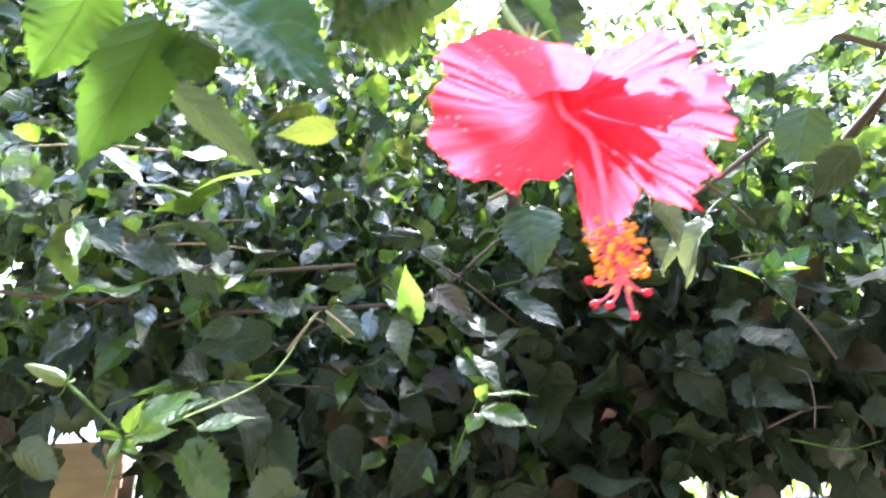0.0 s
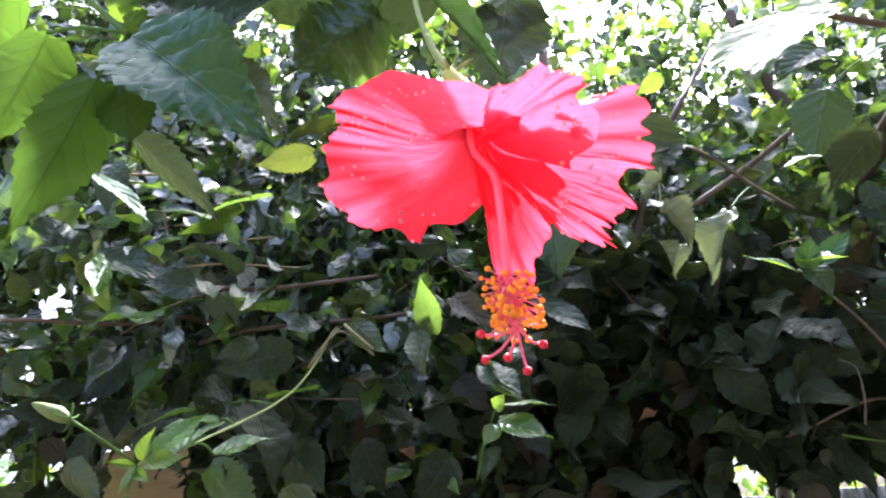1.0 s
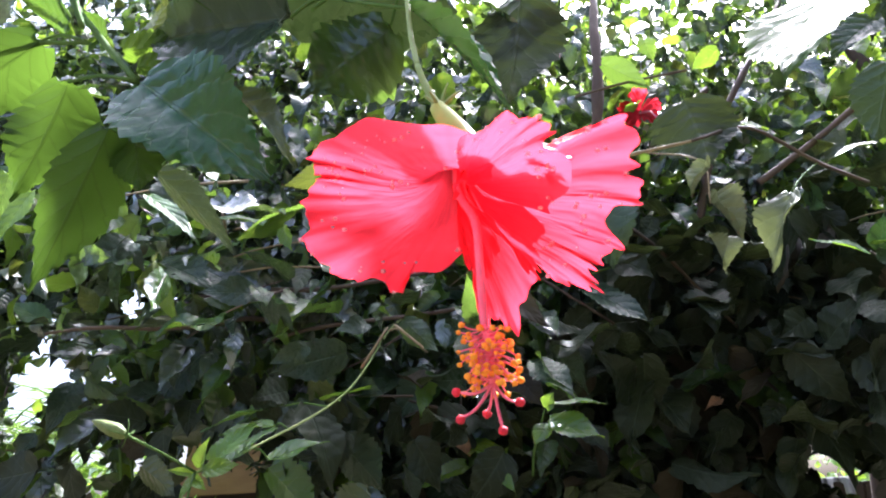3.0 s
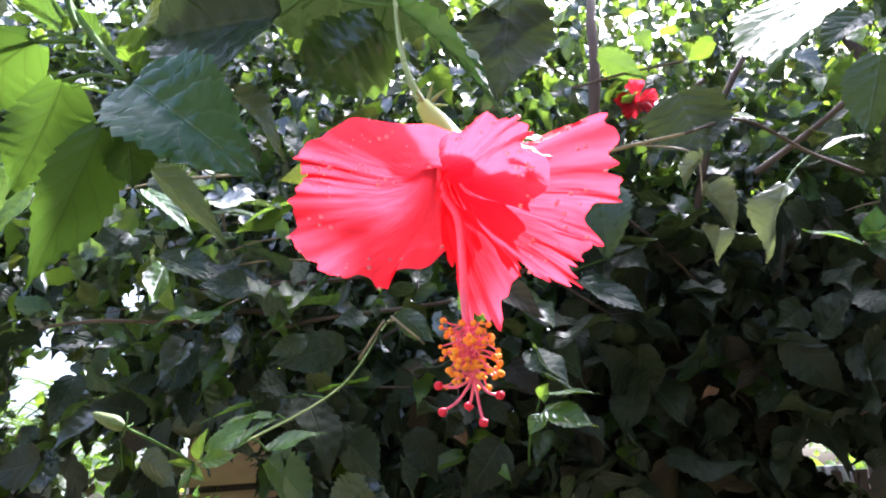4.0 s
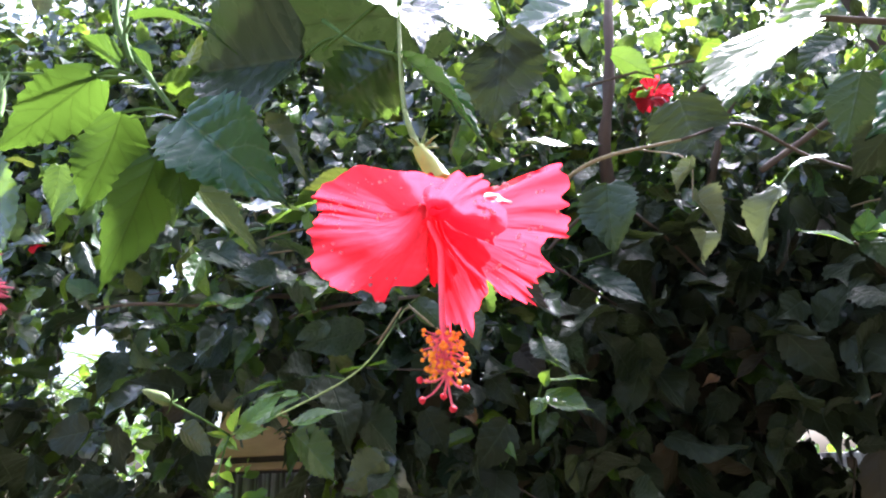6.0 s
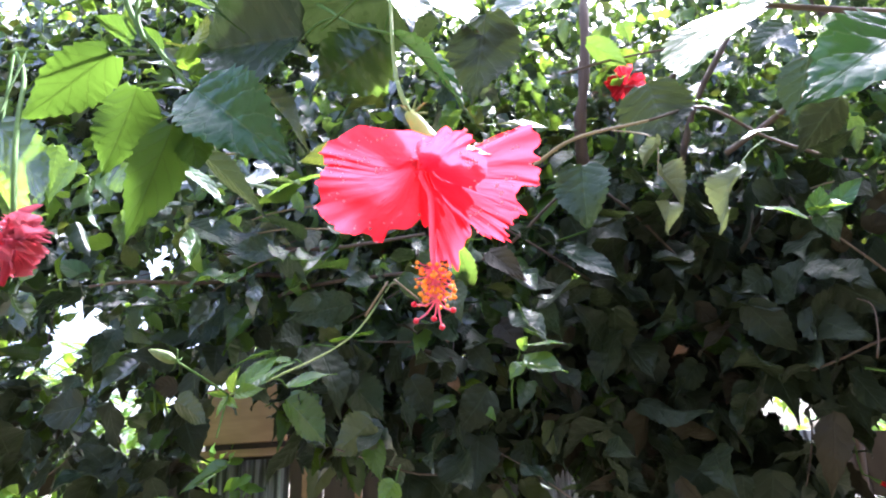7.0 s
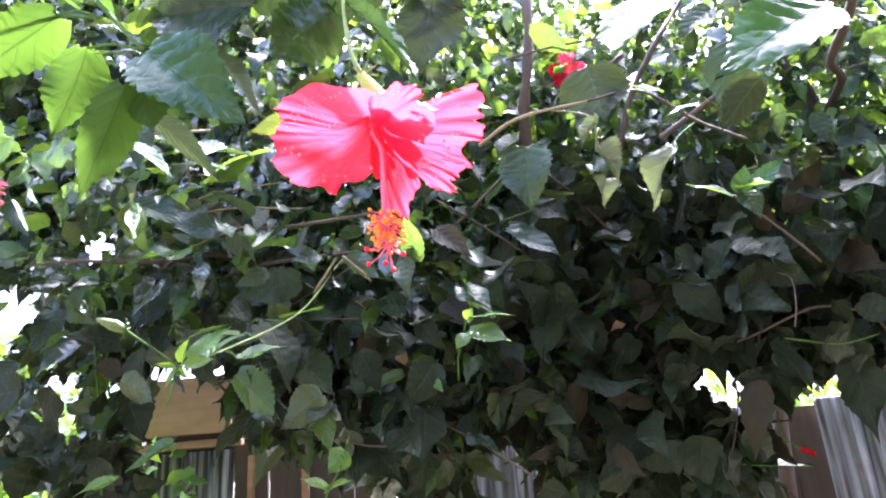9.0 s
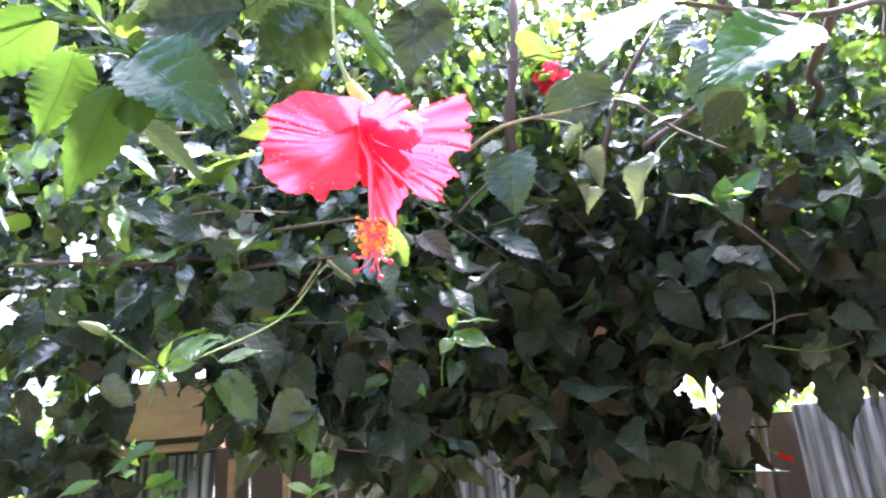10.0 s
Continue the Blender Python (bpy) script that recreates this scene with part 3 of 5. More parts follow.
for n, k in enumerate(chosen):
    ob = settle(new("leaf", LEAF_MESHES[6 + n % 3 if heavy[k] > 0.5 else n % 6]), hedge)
    m = Matrix(turns[k].tolist()).to_4x4() @ Matrix.Scale(min(float(sizes[k]), 0.12), 4)
    m.translation = Vector(spots[k].tolist())
    ob.matrix_basis = m
# brighter materials higher up and to the left stand in for light
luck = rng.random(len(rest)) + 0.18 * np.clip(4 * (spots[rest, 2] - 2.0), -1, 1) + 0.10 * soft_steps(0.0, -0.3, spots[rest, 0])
# wet gloss is given to left and upper-right leaves to imitate a silver sheen
wet = (rng.random(len(rest)) < 0.44) & (spots[rest, 0] < 0.0 - 0.4 * rng.random(len(rest))) & (luck > 0.1)
wet |= (rng.random(len(rest)) < 0.25) & (spots[rest, 0] >= 0) & (spots[rest, 2] > 2.15)
luck[wet] = 3.0
turns[rest[wet]] = leaf_frames(spots[rest[wet]], 0.45, 0.7, (0.05, -0.85, 0.6), 0.42)      # wet leaves turned mostly to the camera, so that they mirror the sky
# low and right-hand leaves take the shade-coloured material
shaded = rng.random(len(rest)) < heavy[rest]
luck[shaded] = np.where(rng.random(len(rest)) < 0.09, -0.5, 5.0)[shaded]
WIDE = [blade(1.0, wd, 4, 16, 8, fo, dr, wv, 0.02, sw, 90 + n, 0.30) for n, (wd, fo, dr, wv, sw) in enumerate(((0.70, 0.20, 0.20, 0.10, 0.04), (0.62, 0.15, 0.45, 0.16, 0.10), (0.74, 0.40, 0.12, 0.08, -0.08)))]
near_front, form = depth_in[rest] < 0.6, rng.integers(0, 3, len(rest))
FORMS = [blade(1.0, wd, 2, 12, 6, fo, dr, wv, 0.0, sw, 70 + n, 0.42) for n, (wd, fo, dr, wv, sw) in enumerate(((0.54, 0.30, 0.20, 0.10, 0.0), (0.50, 0.15, 0.50, 0.20, 0.12), (0.50, 0.80, 0.12, 0.08, -0.10)))]
for share0, share1, material in ((-1.0, 0.0, M_BROWNISH), (0.0, 0.42, M_LEAF), (0.42, 0.66, M_DARK), (0.66, 0.78, M_OLIVE), (0.78, 2.0, M_YOUNG_LIT), (2.0, 4.0, M_WET), (4.0, 6.0, M_SHADE)):
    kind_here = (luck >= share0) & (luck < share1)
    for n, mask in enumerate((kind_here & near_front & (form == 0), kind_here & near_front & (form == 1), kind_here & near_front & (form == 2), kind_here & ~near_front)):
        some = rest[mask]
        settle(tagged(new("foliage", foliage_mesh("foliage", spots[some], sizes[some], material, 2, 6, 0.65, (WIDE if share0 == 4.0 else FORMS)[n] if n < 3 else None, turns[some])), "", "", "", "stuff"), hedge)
for n in range(130):
    k = rest[rng.integers(0, 5000)]
    p = Vector(spots[k].tolist())
    d = Vector(rng.normal(0, 1, 3).tolist())
    d = Vector((d.x, 0.5 * d.y, 0.35 * d.z - 0.15)).normalized() * float(rng.uniform(0.12, 0.30))
    bend = Vector(rng.normal(0, 0.02, 3).tolist())
    part("twig", tube([p - d * 0.5, p + bend, p + d * 0.5], float(rng.uniform(0.0016, 0.0032)), 0.0012, 5, 4), (M_TWIG, M_STRAW if p.z > 1.92 else M_TWIG, M_STEM)[n % 3], hedge)


# ---- the large red flower ----
flower = thing("hibiscus_flower", (0.056, 0.263, 1.757), "fully open red hibiscus flower hanging from its stalk, wet with drops", "flower")
ROOT, THROAT = Vector((0.056, 0.262, 1.757)), Vector((0.057, 0.252, 1.723))


def petal(parent, edge, material=M_PETAL, root=ROOT, throat=THROAT, ruffle=0.004, seed=0, name="petal", belly=(0, 0, 0), lobes=0.042, label="", span=(0.0, 1.0)):
    """A petal that leaves the tube at throat and fans out to its ruffled end, which runs through the places of edge."""
    rnd = random.Random(seed)
    ph = [rnd.uniform(0, 6.3) for _ in range(8)]
    rows, cols = 40, 160
    rim = smooth_line(edge, 20)
    reach = max(2, len(rim) // 7)
    calm = [sum((rim[min(max(k + d, 0), len(rim) - 1)] for d in range(-reach, reach + 1)), Vector()) / (2 * reach + 1) for k in range(len(rim))]
    calm = [c.lerp(r, 0.35 + 0.65 * abs(2 * k / (len(rim) - 1) - 1) ** 6) for k, (c, r) in enumerate(zip(calm, rim))]
    size = (rim[len(rim) // 2] - throat).length
    around = sum((b - a).length for a, b in zip(rim, rim[1:]))
    fan, fine = min(1.0, max(0.25, around / (2.4 * size))), max(1.0, around / 0.11)      # narrow petals have fewer folds
    base, amount, uvs, faces = [], [], [], []
    for j in range(rows + 1):
        for i in range(cols + 1):
            u, s = 2 * (span[0] + (span[1] - span[0]) * i / cols) - 1, j / rows
            t = s * (1 + lobes * s * s * (0.35 * math.sin(6 * u + ph[0]) + 0.45 * math.sin(13 * u + ph[1]) * s + (0.40 * math.sin(27 * fine * u + ph[6] + 4 * math.sin(5 * u)) + 0.24 * math.sin(43 * fine * u + ph[7] + 5 * math.sin(4 * u))) / fine ** 1.3 * s ** 4) - 0.10 * u ** 8)
            k = (u * 0.5 + 0.5) * (len(rim) - 1)
            k1 = min(int(k) + 1, len(rim) - 1)
            end = calm[int(k)].lerp(calm[k1], k % 1.0).lerp(rim[int(k)].lerp(rim[k1], k % 1.0), s ** 5)
            away = (end - throat).normalized() * 0.09 * size
            inner = throat + 0.45 * (throat - root) + away
            outer = throat + 0.45 * (end - throat) + Vector(belly)
            base.append((1 - t) ** 3 * (root + 0.5 * away) + 3 * t * (1 - t) ** 2 * inner + 3 * t * t * (1 - t) * outer + t ** 3 * end)
            w = u * fan
            frill = ruffle * (0.3 * t ** 2 * math.sin(5.0 * w + ph[2]) + 0.40 * t ** 5 * math.sin(11 * w + ph[3] + 2 * t) + 0.8 / fine * t ** 6 * math.sin(23 * fine * w + ph[4] + 4 * math.sin(5 * w)))
            crinkle = 0.0006 * t * (noise.noise(Vector((w * 13, t * 16, seed * 2.3))) + 0.6 * noise.noise(Vector((w * 34, t * 12, seed * 5.3))))
            amount.append(frill + crinkle * min(1.0, size / 0.04) + 0.026 * size * t * t * (noise.noise(Vector((w * 2.6, t * 5, seed * 3.1))) + 0.35 * noise.noise(Vector((w * 6, t * 12, seed * 1.7)))))
            uvs.append((u * 0.5 + 0.5, t))
    verts = []
    for j in range(rows + 1):
        for i in range(cols + 1):
            at = lambda a, c: base[min(max(a, 0), rows) * (cols + 1) + min(max(c, 0), cols)]
            normal = (at(j, i + 1) - at(j, i - 1)).cross(at(j + 1, i) - at(j - 1, i))
            verts.append(at(j, i) + normal.normalized() * amount[j * (cols + 1) + i])
    for j in range(rows):
        for i in range(cols):
            a = j * (cols + 1) + i
            faces.append((a, a + 1, a + cols + 2, a + cols + 1))
    return settle(new(name, sheet_mesh(name, verts, faces, uvs, material)), parent, label)


def star_edge(centre, reach, a, forward=0.0, spread=0.62):
    """The end of one of five petals that stand round a centre, seen along y."""
    c = Vector(centre)
    return tuple(c + Vector((r * math.cos(a + d), forward, r * math.sin(a + d))) for d, r in ((-spread, reach * 0.9), (0, reach * 1.05), (spread, reach * 0.9)))


LEFT_EDGE = ((0.062, 0.253, 1.694), (0.050, 0.250, 1.685), (0.036, 0.247, 1.686), (0.030, 0.245, 1.679), (0.022, 0.243, 1.684), (0.012, 0.241, 1.682), (0.006, 0.237, 1.686), (0.005, 0.233, 1.691), (-0.002, 0.229, 1.700), (0.001, 0.226, 1.705), (-0.001, 0.222, 1.713), (0.005, 0.222, 1.719), (0.011, 0.222, 1.722),
             (0.009, 0.222, 1.727), (0.003, 0.221, 1.733), (0.005, 0.220, 1.738), (0.014, 0.221, 1.743), (0.029, 0.223, 1.747), (0.046, 0.226, 1.742), (0.062, 0.230, 1.741), (0.077, 0.234, 1.736), (0.090, 0.238, 1.728))
petals = [      # the two petals of one side lie edge on edge
    petal(flower, LEFT_EDGE, seed=1, ruffle=0.0024, lobes=0.048, span=(0.0, 0.575)),
    petal(flower, LEFT_EDGE, seed=1, ruffle=0.0024, lobes=0.048, span=(0.575, 1.0)),
    petal(flower, ((0.095, 0.232, 1.718), (0.105, 0.240, 1.728), (0.116, 0.248, 1.737), (0.127, 0.253, 1.741), (0.128, 0.254, 1.722), (0.129, 0.254, 1.706), (0.121, 0.254, 1.701), (0.120, 0.254, 1.687), (0.113, 0.254, 1.686)), seed=3, ruffle=0.0015, belly=(0, -0.006, 0.002)),
    petal(flower, ((0.120, 0.258, 1.693), (0.113, 0.257, 1.682), (0.108, 0.257, 1.681), (0.106, 0.257, 1.675), (0.099, 0.257, 1.674), (0.088, 0.258, 1.683), (0.081, 0.258, 1.694)), seed=4, ruffle=0.0010),
    petal(flower, ((0.088, 0.256, 1.690), (0.083, 0.257, 1.680), (0.076, 0.258, 1.664), (0.069, 0.258, 1.663), (0.062, 0.258, 1.666), (0.060, 0.257, 1.684), (0.060, 0.256, 1.698)), seed=5, ruffle=0.0012),
]
petals.append(petal(flower, ((0.069, 0.214, 1.716), (0.074, 0.212, 1.723), (0.089, 0.206, 1.723), (0.101, 0.206, 1.719), (0.101, 0.208, 1.711), (0.105, 0.220, 1.705), (0.104, 0.236, 1.691)), seed=6, ruffle=0.0018, name="petal_fold", belly=(0.002, -0.006, 0.003)))
petal(flower, ((0.063, 0.226, 1.702), (0.065, 0.222, 1.708), (0.075, 0.218, 1.712), (0.080, 0.222, 1.706)), seed=7, ruffle=0.0022, name="petal_fold", belly=(0.0, -0.006, 0.002))
petal(flower, ((0.059, 0.240, 1.690), (0.062, 0.240, 1.683), (0.070, 0.240, 1.680), (0.074, 0.240, 1.689), (0.072, 0.240, 1.700)), seed=9, ruffle=0.0020, name="petal_fold", belly=(0.0, -0.004, 0.002), label="pale pink inner fold")
petal(flower, ((0.076, 0.236, 1.696), (0.082, 0.238, 1.684), (0.088, 0.242, 1.676), (0.090, 0.242, 1.686), (0.092, 0.240, 1.700)), seed=12, ruffle=0.0012, name="petal_fold", belly=(0.002, -0.006, 0.0))

for n, (cx, cy, cz, h) in enumerate(((0.0945, 0.2300, 1.7235, 0.010), (0.1010, 0.2330, 1.7200, 0.008), (0.0985, 0.2300, 1.7130, 0.007))):      # small wet folds added between two petals, tilted to throw sunlight at the camera
    c, along, down = Vector((cx, cy, cz)), Vector((0.834, 0.552, 0.0)), Vector((0.37, -0.56, -0.74))
    petal(flower, [c + along * h * 0.7 * k + down * h * (1.0 - 0.35 * k * k) for k in (-1.0, -0.5, 0.0, 0.5, 1.0)], M_WETPETAL, root=c - down * 0.004, throat=c, seed=60 + n, ruffle=0.0009, name="petal_fold", label="wet fold of a petal, tilted to glint at the camera")

# water drops that stand on the petals
for n in range(150):
    k = (1, 1, 2, 3, 5, 0)[n % 6]
    mesh = petals[k].data
    v = mesh.vertices[random.Random(100 + n).randrange((34 if n % 3 else 18) * 161, 41 * 161)]
    r = random.Random(n).uniform(0.0004, 0.0013)
    toward = v.normal if v.normal.y < 0 else -v.normal
    part("water_drop", blob(v.co + toward * r * 0.3, (r, r, r * 0.85), 0.1, 1), M_WATER, flower)
for n in range(26):      # a wet patch where two petals meet
    v = petals[2].data.vertices[random.Random(500 + n).randrange(20, 34) * 161 + random.Random(700 + n).randrange(10, 58)]
    r = random.Random(n).uniform(0.0008, 0.0019)
    toward = v.normal if v.normal.y < 0 else -v.normal
    part("water_drop", blob(v.co + toward * 0.0004, (r, r * 0.7, r * 0.9), 0.3, 2, None, n), M_WATER, flower)

column_line = [ROOT, (0.057, 0.252, 1.723), (0.0655, 0.243, 1.703), (0.067, 0.2395, 1.683), (0.0672, 0.2385, 1.661), (0.069, 0.238, 1.637)]
column = part("stamen_column", tube(column_line, 0.0022, 0.0014, 10, 6), M_STAMEN, flower, "pink-red stamen tube")
line = smooth_line(column_line, 12)
rnd = random.Random(8)
for n in range(112):
    s = 0.835 + 0.165 * (n / 111) ** 0.9
    k = min(int(s * (len(line) - 1)), len(line) - 2)
    at, way = line[k], (line[k + 1] - line[k]).normalized()
    turn_by = n * 2.39996 + rnd.uniform(-0.3, 0.3)
    a = way.orthogonal().normalized()
    out = (math.cos(turn_by) * a + math.sin(turn_by) * way.cross(a)).normalized()
    reach = rnd.uniform(0.0035, 0.0112)
    end = at + out * reach + way * rnd.uniform(-0.001, 0.006)
    stamen = part("stamen", tube([at, at + out * reach * 0.55 + way * 0.001, end], 0.00035, 0.00028, 5, 3), M_STAMEN, flower)
    r = rnd.uniform(0.0008, 0.0014)
    part("anther", blob(end, (r, r * 0.85, r * 0.95), 0.5, 2, None, n), M_POLLEN, stamen, "orange pollen-covered anther")
tip_at = Vector((0.069, 0.238, 1.637))
for tx, ty, tz in ((0.0710, 0.239, 1.6210), (0.0570, 0.236, 1.6255), (0.0560, 0.236, 1.6350), (0.0775, 0.240, 1.6300), (0.0640, 0.246, 1.6280)):
    end = Vector((tx, ty, tz))
    mid = tip_at.lerp(end, 0.5) + Vector((0, 0, -0.002))
    style = part("style", tube([tip_at, mid, end], 0.0006, 0.0005, 6, 4), M_STAMEN, flower)
    part("stigma", blob(end, (0.0017, 0.0017, 0.0016), 0.2, 2, None, tx * 50), M_STIGMA, style, "round deep red stigma")

part("calyx", tube([(0.0465, 0.2625, 1.7735), (0.050, 0.263, 1.767), (0.056, 0.2635, 1.757), (0.061, 0.263, 1.748)], 0.0040, 0.0068, 10, 4, None, 0.1), M_CALYX, flower, "pale green calyx")
for tx, ty, tz in ((0.0535, 0.262, 1.787), (0.040, 0.259, 1.7800), (0.061, 0.262, 1.7800), (0.046, 0.251, 1.776), (0.045, 0.274, 1.778), (0.058, 0.272, 1.776)):
    part("sepal", tube([(0.048, 0.2625, 1.7715), Vector((0.048, 0.2625, 1.7735)).lerp(Vector((tx, ty, tz)), 0.5), Vector((0.048, 0.2625, 1.7735)).lerp(Vector((tx, ty, tz)), 0.85)], 0.0014, 0.0003, 6, 3), M_STALK, flower)
part("flower_stalk", tube([(0.022, 0.292, 1.905), (0.026, 0.284, 1.865), (0.030, 0.277, 1.832), (0.036, 0.268, 1.803)], 0.0013, 0.0016, 8, 6), M_STALK, flower, "thin green flower stalk")
part("flower_stalk", tube([(0.036, 0.268, 1.804), (0.0405, 0.265, 1.789), (0.0475, 0.2625, 1.772)], 0.0016, 0.0021, 8, 5), M_STALK, flower, "pale green upper stalk")

UNDER, OVER, CAMWARD = (0.1, 0.75, 0.65), (0, -0.55, 0.83), (0, -0.95, 0.3)

# ---- leafy branch beside the flower ----
twig = thing("leafy_hibiscus_branch", (-0.25, 0.30, 2.03), "hanging green hibiscus branch with large toothed leaves", "branch")
part("stem", tube([(-0.26, 0.295, 2.04), (-0.233, 0.285, 1.960), (-0.178, 0.273, 1.888), (-0.133, 0.261, 1.836)], 0.0030, 0.0018, 8, 7), M_STEM, twig, "green ribbed stem")
part("stem", tube([(-0.222, 0.280, 2.04), (-0.214, 0.275, 1.984), (-0.206, 0.270, 1.932), (-0.192, 0.268, 1.900)], 0.0016, 0.0020, 8, 5), M_STEM, twig)
part("stem", tube([(-0.40, 0.275, 1.948), (-0.332, 0.270, 1.929), (-0.26, 0.269, 1.908), (-0.186, 0.269, 1.886)], 0.0016, 0.0014, 8, 5), M_STEM, twig)
leaf(twig, (-0.225, 0.268, 1.899), (-0.292, 0.243, 1.830), 0.50, (-0.5, 0.65, 0.5), M_BACKLIT, quilt=0.008, wave=0.1, stalk=(-0.19, 0.269, 1.889))
leaf(twig, (-0.194, 0.268, 1.857), (-0.206, 0.262, 1.774), 0.58, (-0.55, 0.72, 0.30), M_BACKLIT, quilt=0.008, fold=0.35, wave=0.1, sweep=-0.06, stalk=(-0.136, 0.261, 1.838))
leaf(twig, (-0.140, 0.254, 1.803), (-0.163, 0.244, 1.706), 0.40, (-0.60, 0.70, 0.1), M_BACKLIT, quilt=0.008, fold=0.55, stalk=(-0.134, 0.262, 1.834), sweep=0.0)
leaf(twig, (-0.134, 0.265, 1.806), (-0.119, 0.260, 1.762), 0.66, (-0.45, 0.85, 0.2), M_BACKLIT, quilt=0.008, stalk=(-0.134, 0.262, 1.834))
leaf(twig, (-0.131, 0.261, 1.835), (-0.050, 0.278, 1.759), 0.58, (0.44, -0.86, -0.08), M_GLOSSY, fold=0.38, droop=0.16, quilt=0.030, teeth=16, label="large glossy wet dark green leaf")
leaf(twig, (-0.113, 0.330, 1.867), (-0.069, 0.330, 1.800), 0.34, (0.5, 0.6, 0.5), M_OLIVE, fold=0.6, stalk=(-0.130, 0.265, 1.842))
leaf(twig, (-0.279, 0.220, 1.815), (-0.194, 0.200, 1.728), 0.34, (-0.4, 0.7, 0.5), M_NEAR, droop=0.2, stalk=(-0.33, 0.270, 1.929))
leaf(twig, (-0.300, 0.240, 1.781), (-0.223, 0.220, 1.724), 0.30, (-0.4, 0.6, 0.6), M_NEAR, droop=0.2, stalk=(-0.35, 0.272, 1.934))
leaf(twig, (-0.199, 0.270, 1.944), (-0.109, 0.270, 1.888), 0.20, (0.1, -0.35, 0.9), M_BACKLIT, quilt=0.008, droop=0.40, fold=0.6, stalk=(-0.206, 0.270, 1.932))
leaf(twig, (-0.181, 0.278, 1.895), (-0.212, 0.280, 1.931), 0.30, UNDER, M_BACKLIT, quilt=0.008)
leaf(twig, (-0.160, 0.290, 1.900), (-0.152, 0.295, 1.936), 0.6, UNDER, M_OLIVE)
leaf(twig, (-0.200, 0.265, 1.903), (-0.249, 0.262, 1.939), 0.36, UNDER, M_BACKLIT, quilt=0.008)
leaf(twig, (-0.170, 0.276, 1.874), (-0.204, 0.275, 1.887), 0.5, (0.35, -0.5, 0.75), M_WET)
leaf(twig, (-0.145, 0.270, 1.842), (-0.187, 0.270, 1.851), 0.32, (0.35, -0.5, 0.75), M_WET)
leaf(twig, (-0.166, 0.278, 1.880), (-0.128, 0.300, 1.897), 0.45, UNDER, M_NEAR)
leaf(twig, (-0.150, 0.276, 1.862), (-0.122, 0.290, 1.868), 0.5, UNDER, M_NEAR)

# ---- branch that carries the flower ----
carrier = thing("flowering_branch", (0.02, 0.42, 2.15), "thin hibiscus branch with dark leaves above the flower", "branch")
part("stem", tube([(0.10, 0.55, 2.25), (0.04, 0.40, 2.06), (0.022, 0.31, 1.945), (0.022, 0.292, 1.905)], 0.0035, 0.0016, 8, 6), M_STEM, carrier)
part("stem", tube([(-0.08, 0.36, 1.975), (-0.05, 0.33, 1.935), (-0.015, 0.30, 1.890), (0.027, 0.284, 1.857)], 0.0018, 0.0010, 7, 6), M_STEM, carrier)
part("stem", tube([(0.022, 0.31, 1.945), (-0.01, 0.31, 1.925), (-0.043, 0.30, 1.892)], 0.0016, 0.0012, 7, 5), M_STEM, carrier)
leaf(carrier, (0.028, 0.285, 1.856), (0.077, 0.312, 1.786), 0.32, (0.55, -0.3, 0.75), M_GLOSSY, fold=0.8, droop=0.12, label="narrow folded green leaf")
# the dark material stands in for shade on this leaf
leaf(carrier, (-0.056, 0.297, 1.888), (-0.160, 0.290, 1.893), 1.08, (0.35, -0.82, -0.10), M_DARK, fold=0.62, droop=0.04, wave=0.05, label="broad green leaf folded along its midrib, darkened to look shaded", stalk=(-0.030, 0.305, 1.905))
# extra leaf, mostly out of view, that blocks the sun from those below
leaf(carrier, (0.020, 0.405, 1.990), (-0.160, 0.365, 1.990), 0.80, (0.1, 0.35, 0.9), M_DARK, droop=0.06, label="large dark leaf added above the others to shade them", stalk=(0.035, 0.40, 2.05))
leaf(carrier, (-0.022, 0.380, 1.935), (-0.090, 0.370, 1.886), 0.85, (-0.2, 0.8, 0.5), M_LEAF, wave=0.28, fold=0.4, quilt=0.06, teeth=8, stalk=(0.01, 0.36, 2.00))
# shade comes from the leaf's darkened colours, not from the sun being blocked
leaf(carrier, (0.078, 0.382, 1.936), (0.062, 0.370, 1.838), 0.66, (0, 0.9, 0.3), M_SHADE, fold=0.2, label="leaf with deep shade put into its colour", stalk=(0.045, 0.40, 2.06))
leaf(carrier, (-0.004, 0.322, 1.952), (0.036, 0.300, 1.868), 0.75, (0.6, -0.55, 0.55), M_WET, stalk=(0.022, 0.31, 1.945))
leaf(carrier, (0.000, 0.400, 2.012), (0.072, 0.385, 1.908), 0.62, (0.6, -0.55, 0.55), M_WET, quilt=0.016, stalk=(0.04, 0.40, 2.06))
leaf(carrier, (0.132, 0.440, 1.990), (0.054, 0.420, 1.946), 0.55, (0.5, -0.6, 0.6), M_WET, quilt=0.016, stalk=(0.06, 0.44, 2.12))

# ---- branch with the large pale-lit leaves ----
bright = thing("broad_leaved_branch", (0.62, 0.75, 2.10), "woody hibiscus branch with broad shining leaves", "branch")
part("stem", tube([(0.72, 0.9, 2.12), (0.60, 0.66, 2.02), (0.46, 0.53, 1.935), (0.30, 0.46, 1.938)], 0.006, 0.0025, 8, 6), M_TWIG, bright)
leaf(bright, (0.282, 0.445, 1.926), (0.226, 0.386, 1.828), 0.66, (-0.24, -0.67, 0.69), M_SHINE, quilt=0.013, wave=0.04, droop=0.03, fold=0.05, label="broad leaf that shines white in the light")
leaf(bright, (0.330, 0.480, 1.960), (0.270, 0.460, 1.905), 0.7, (0, -0.6, 0.8), M_NEAR)
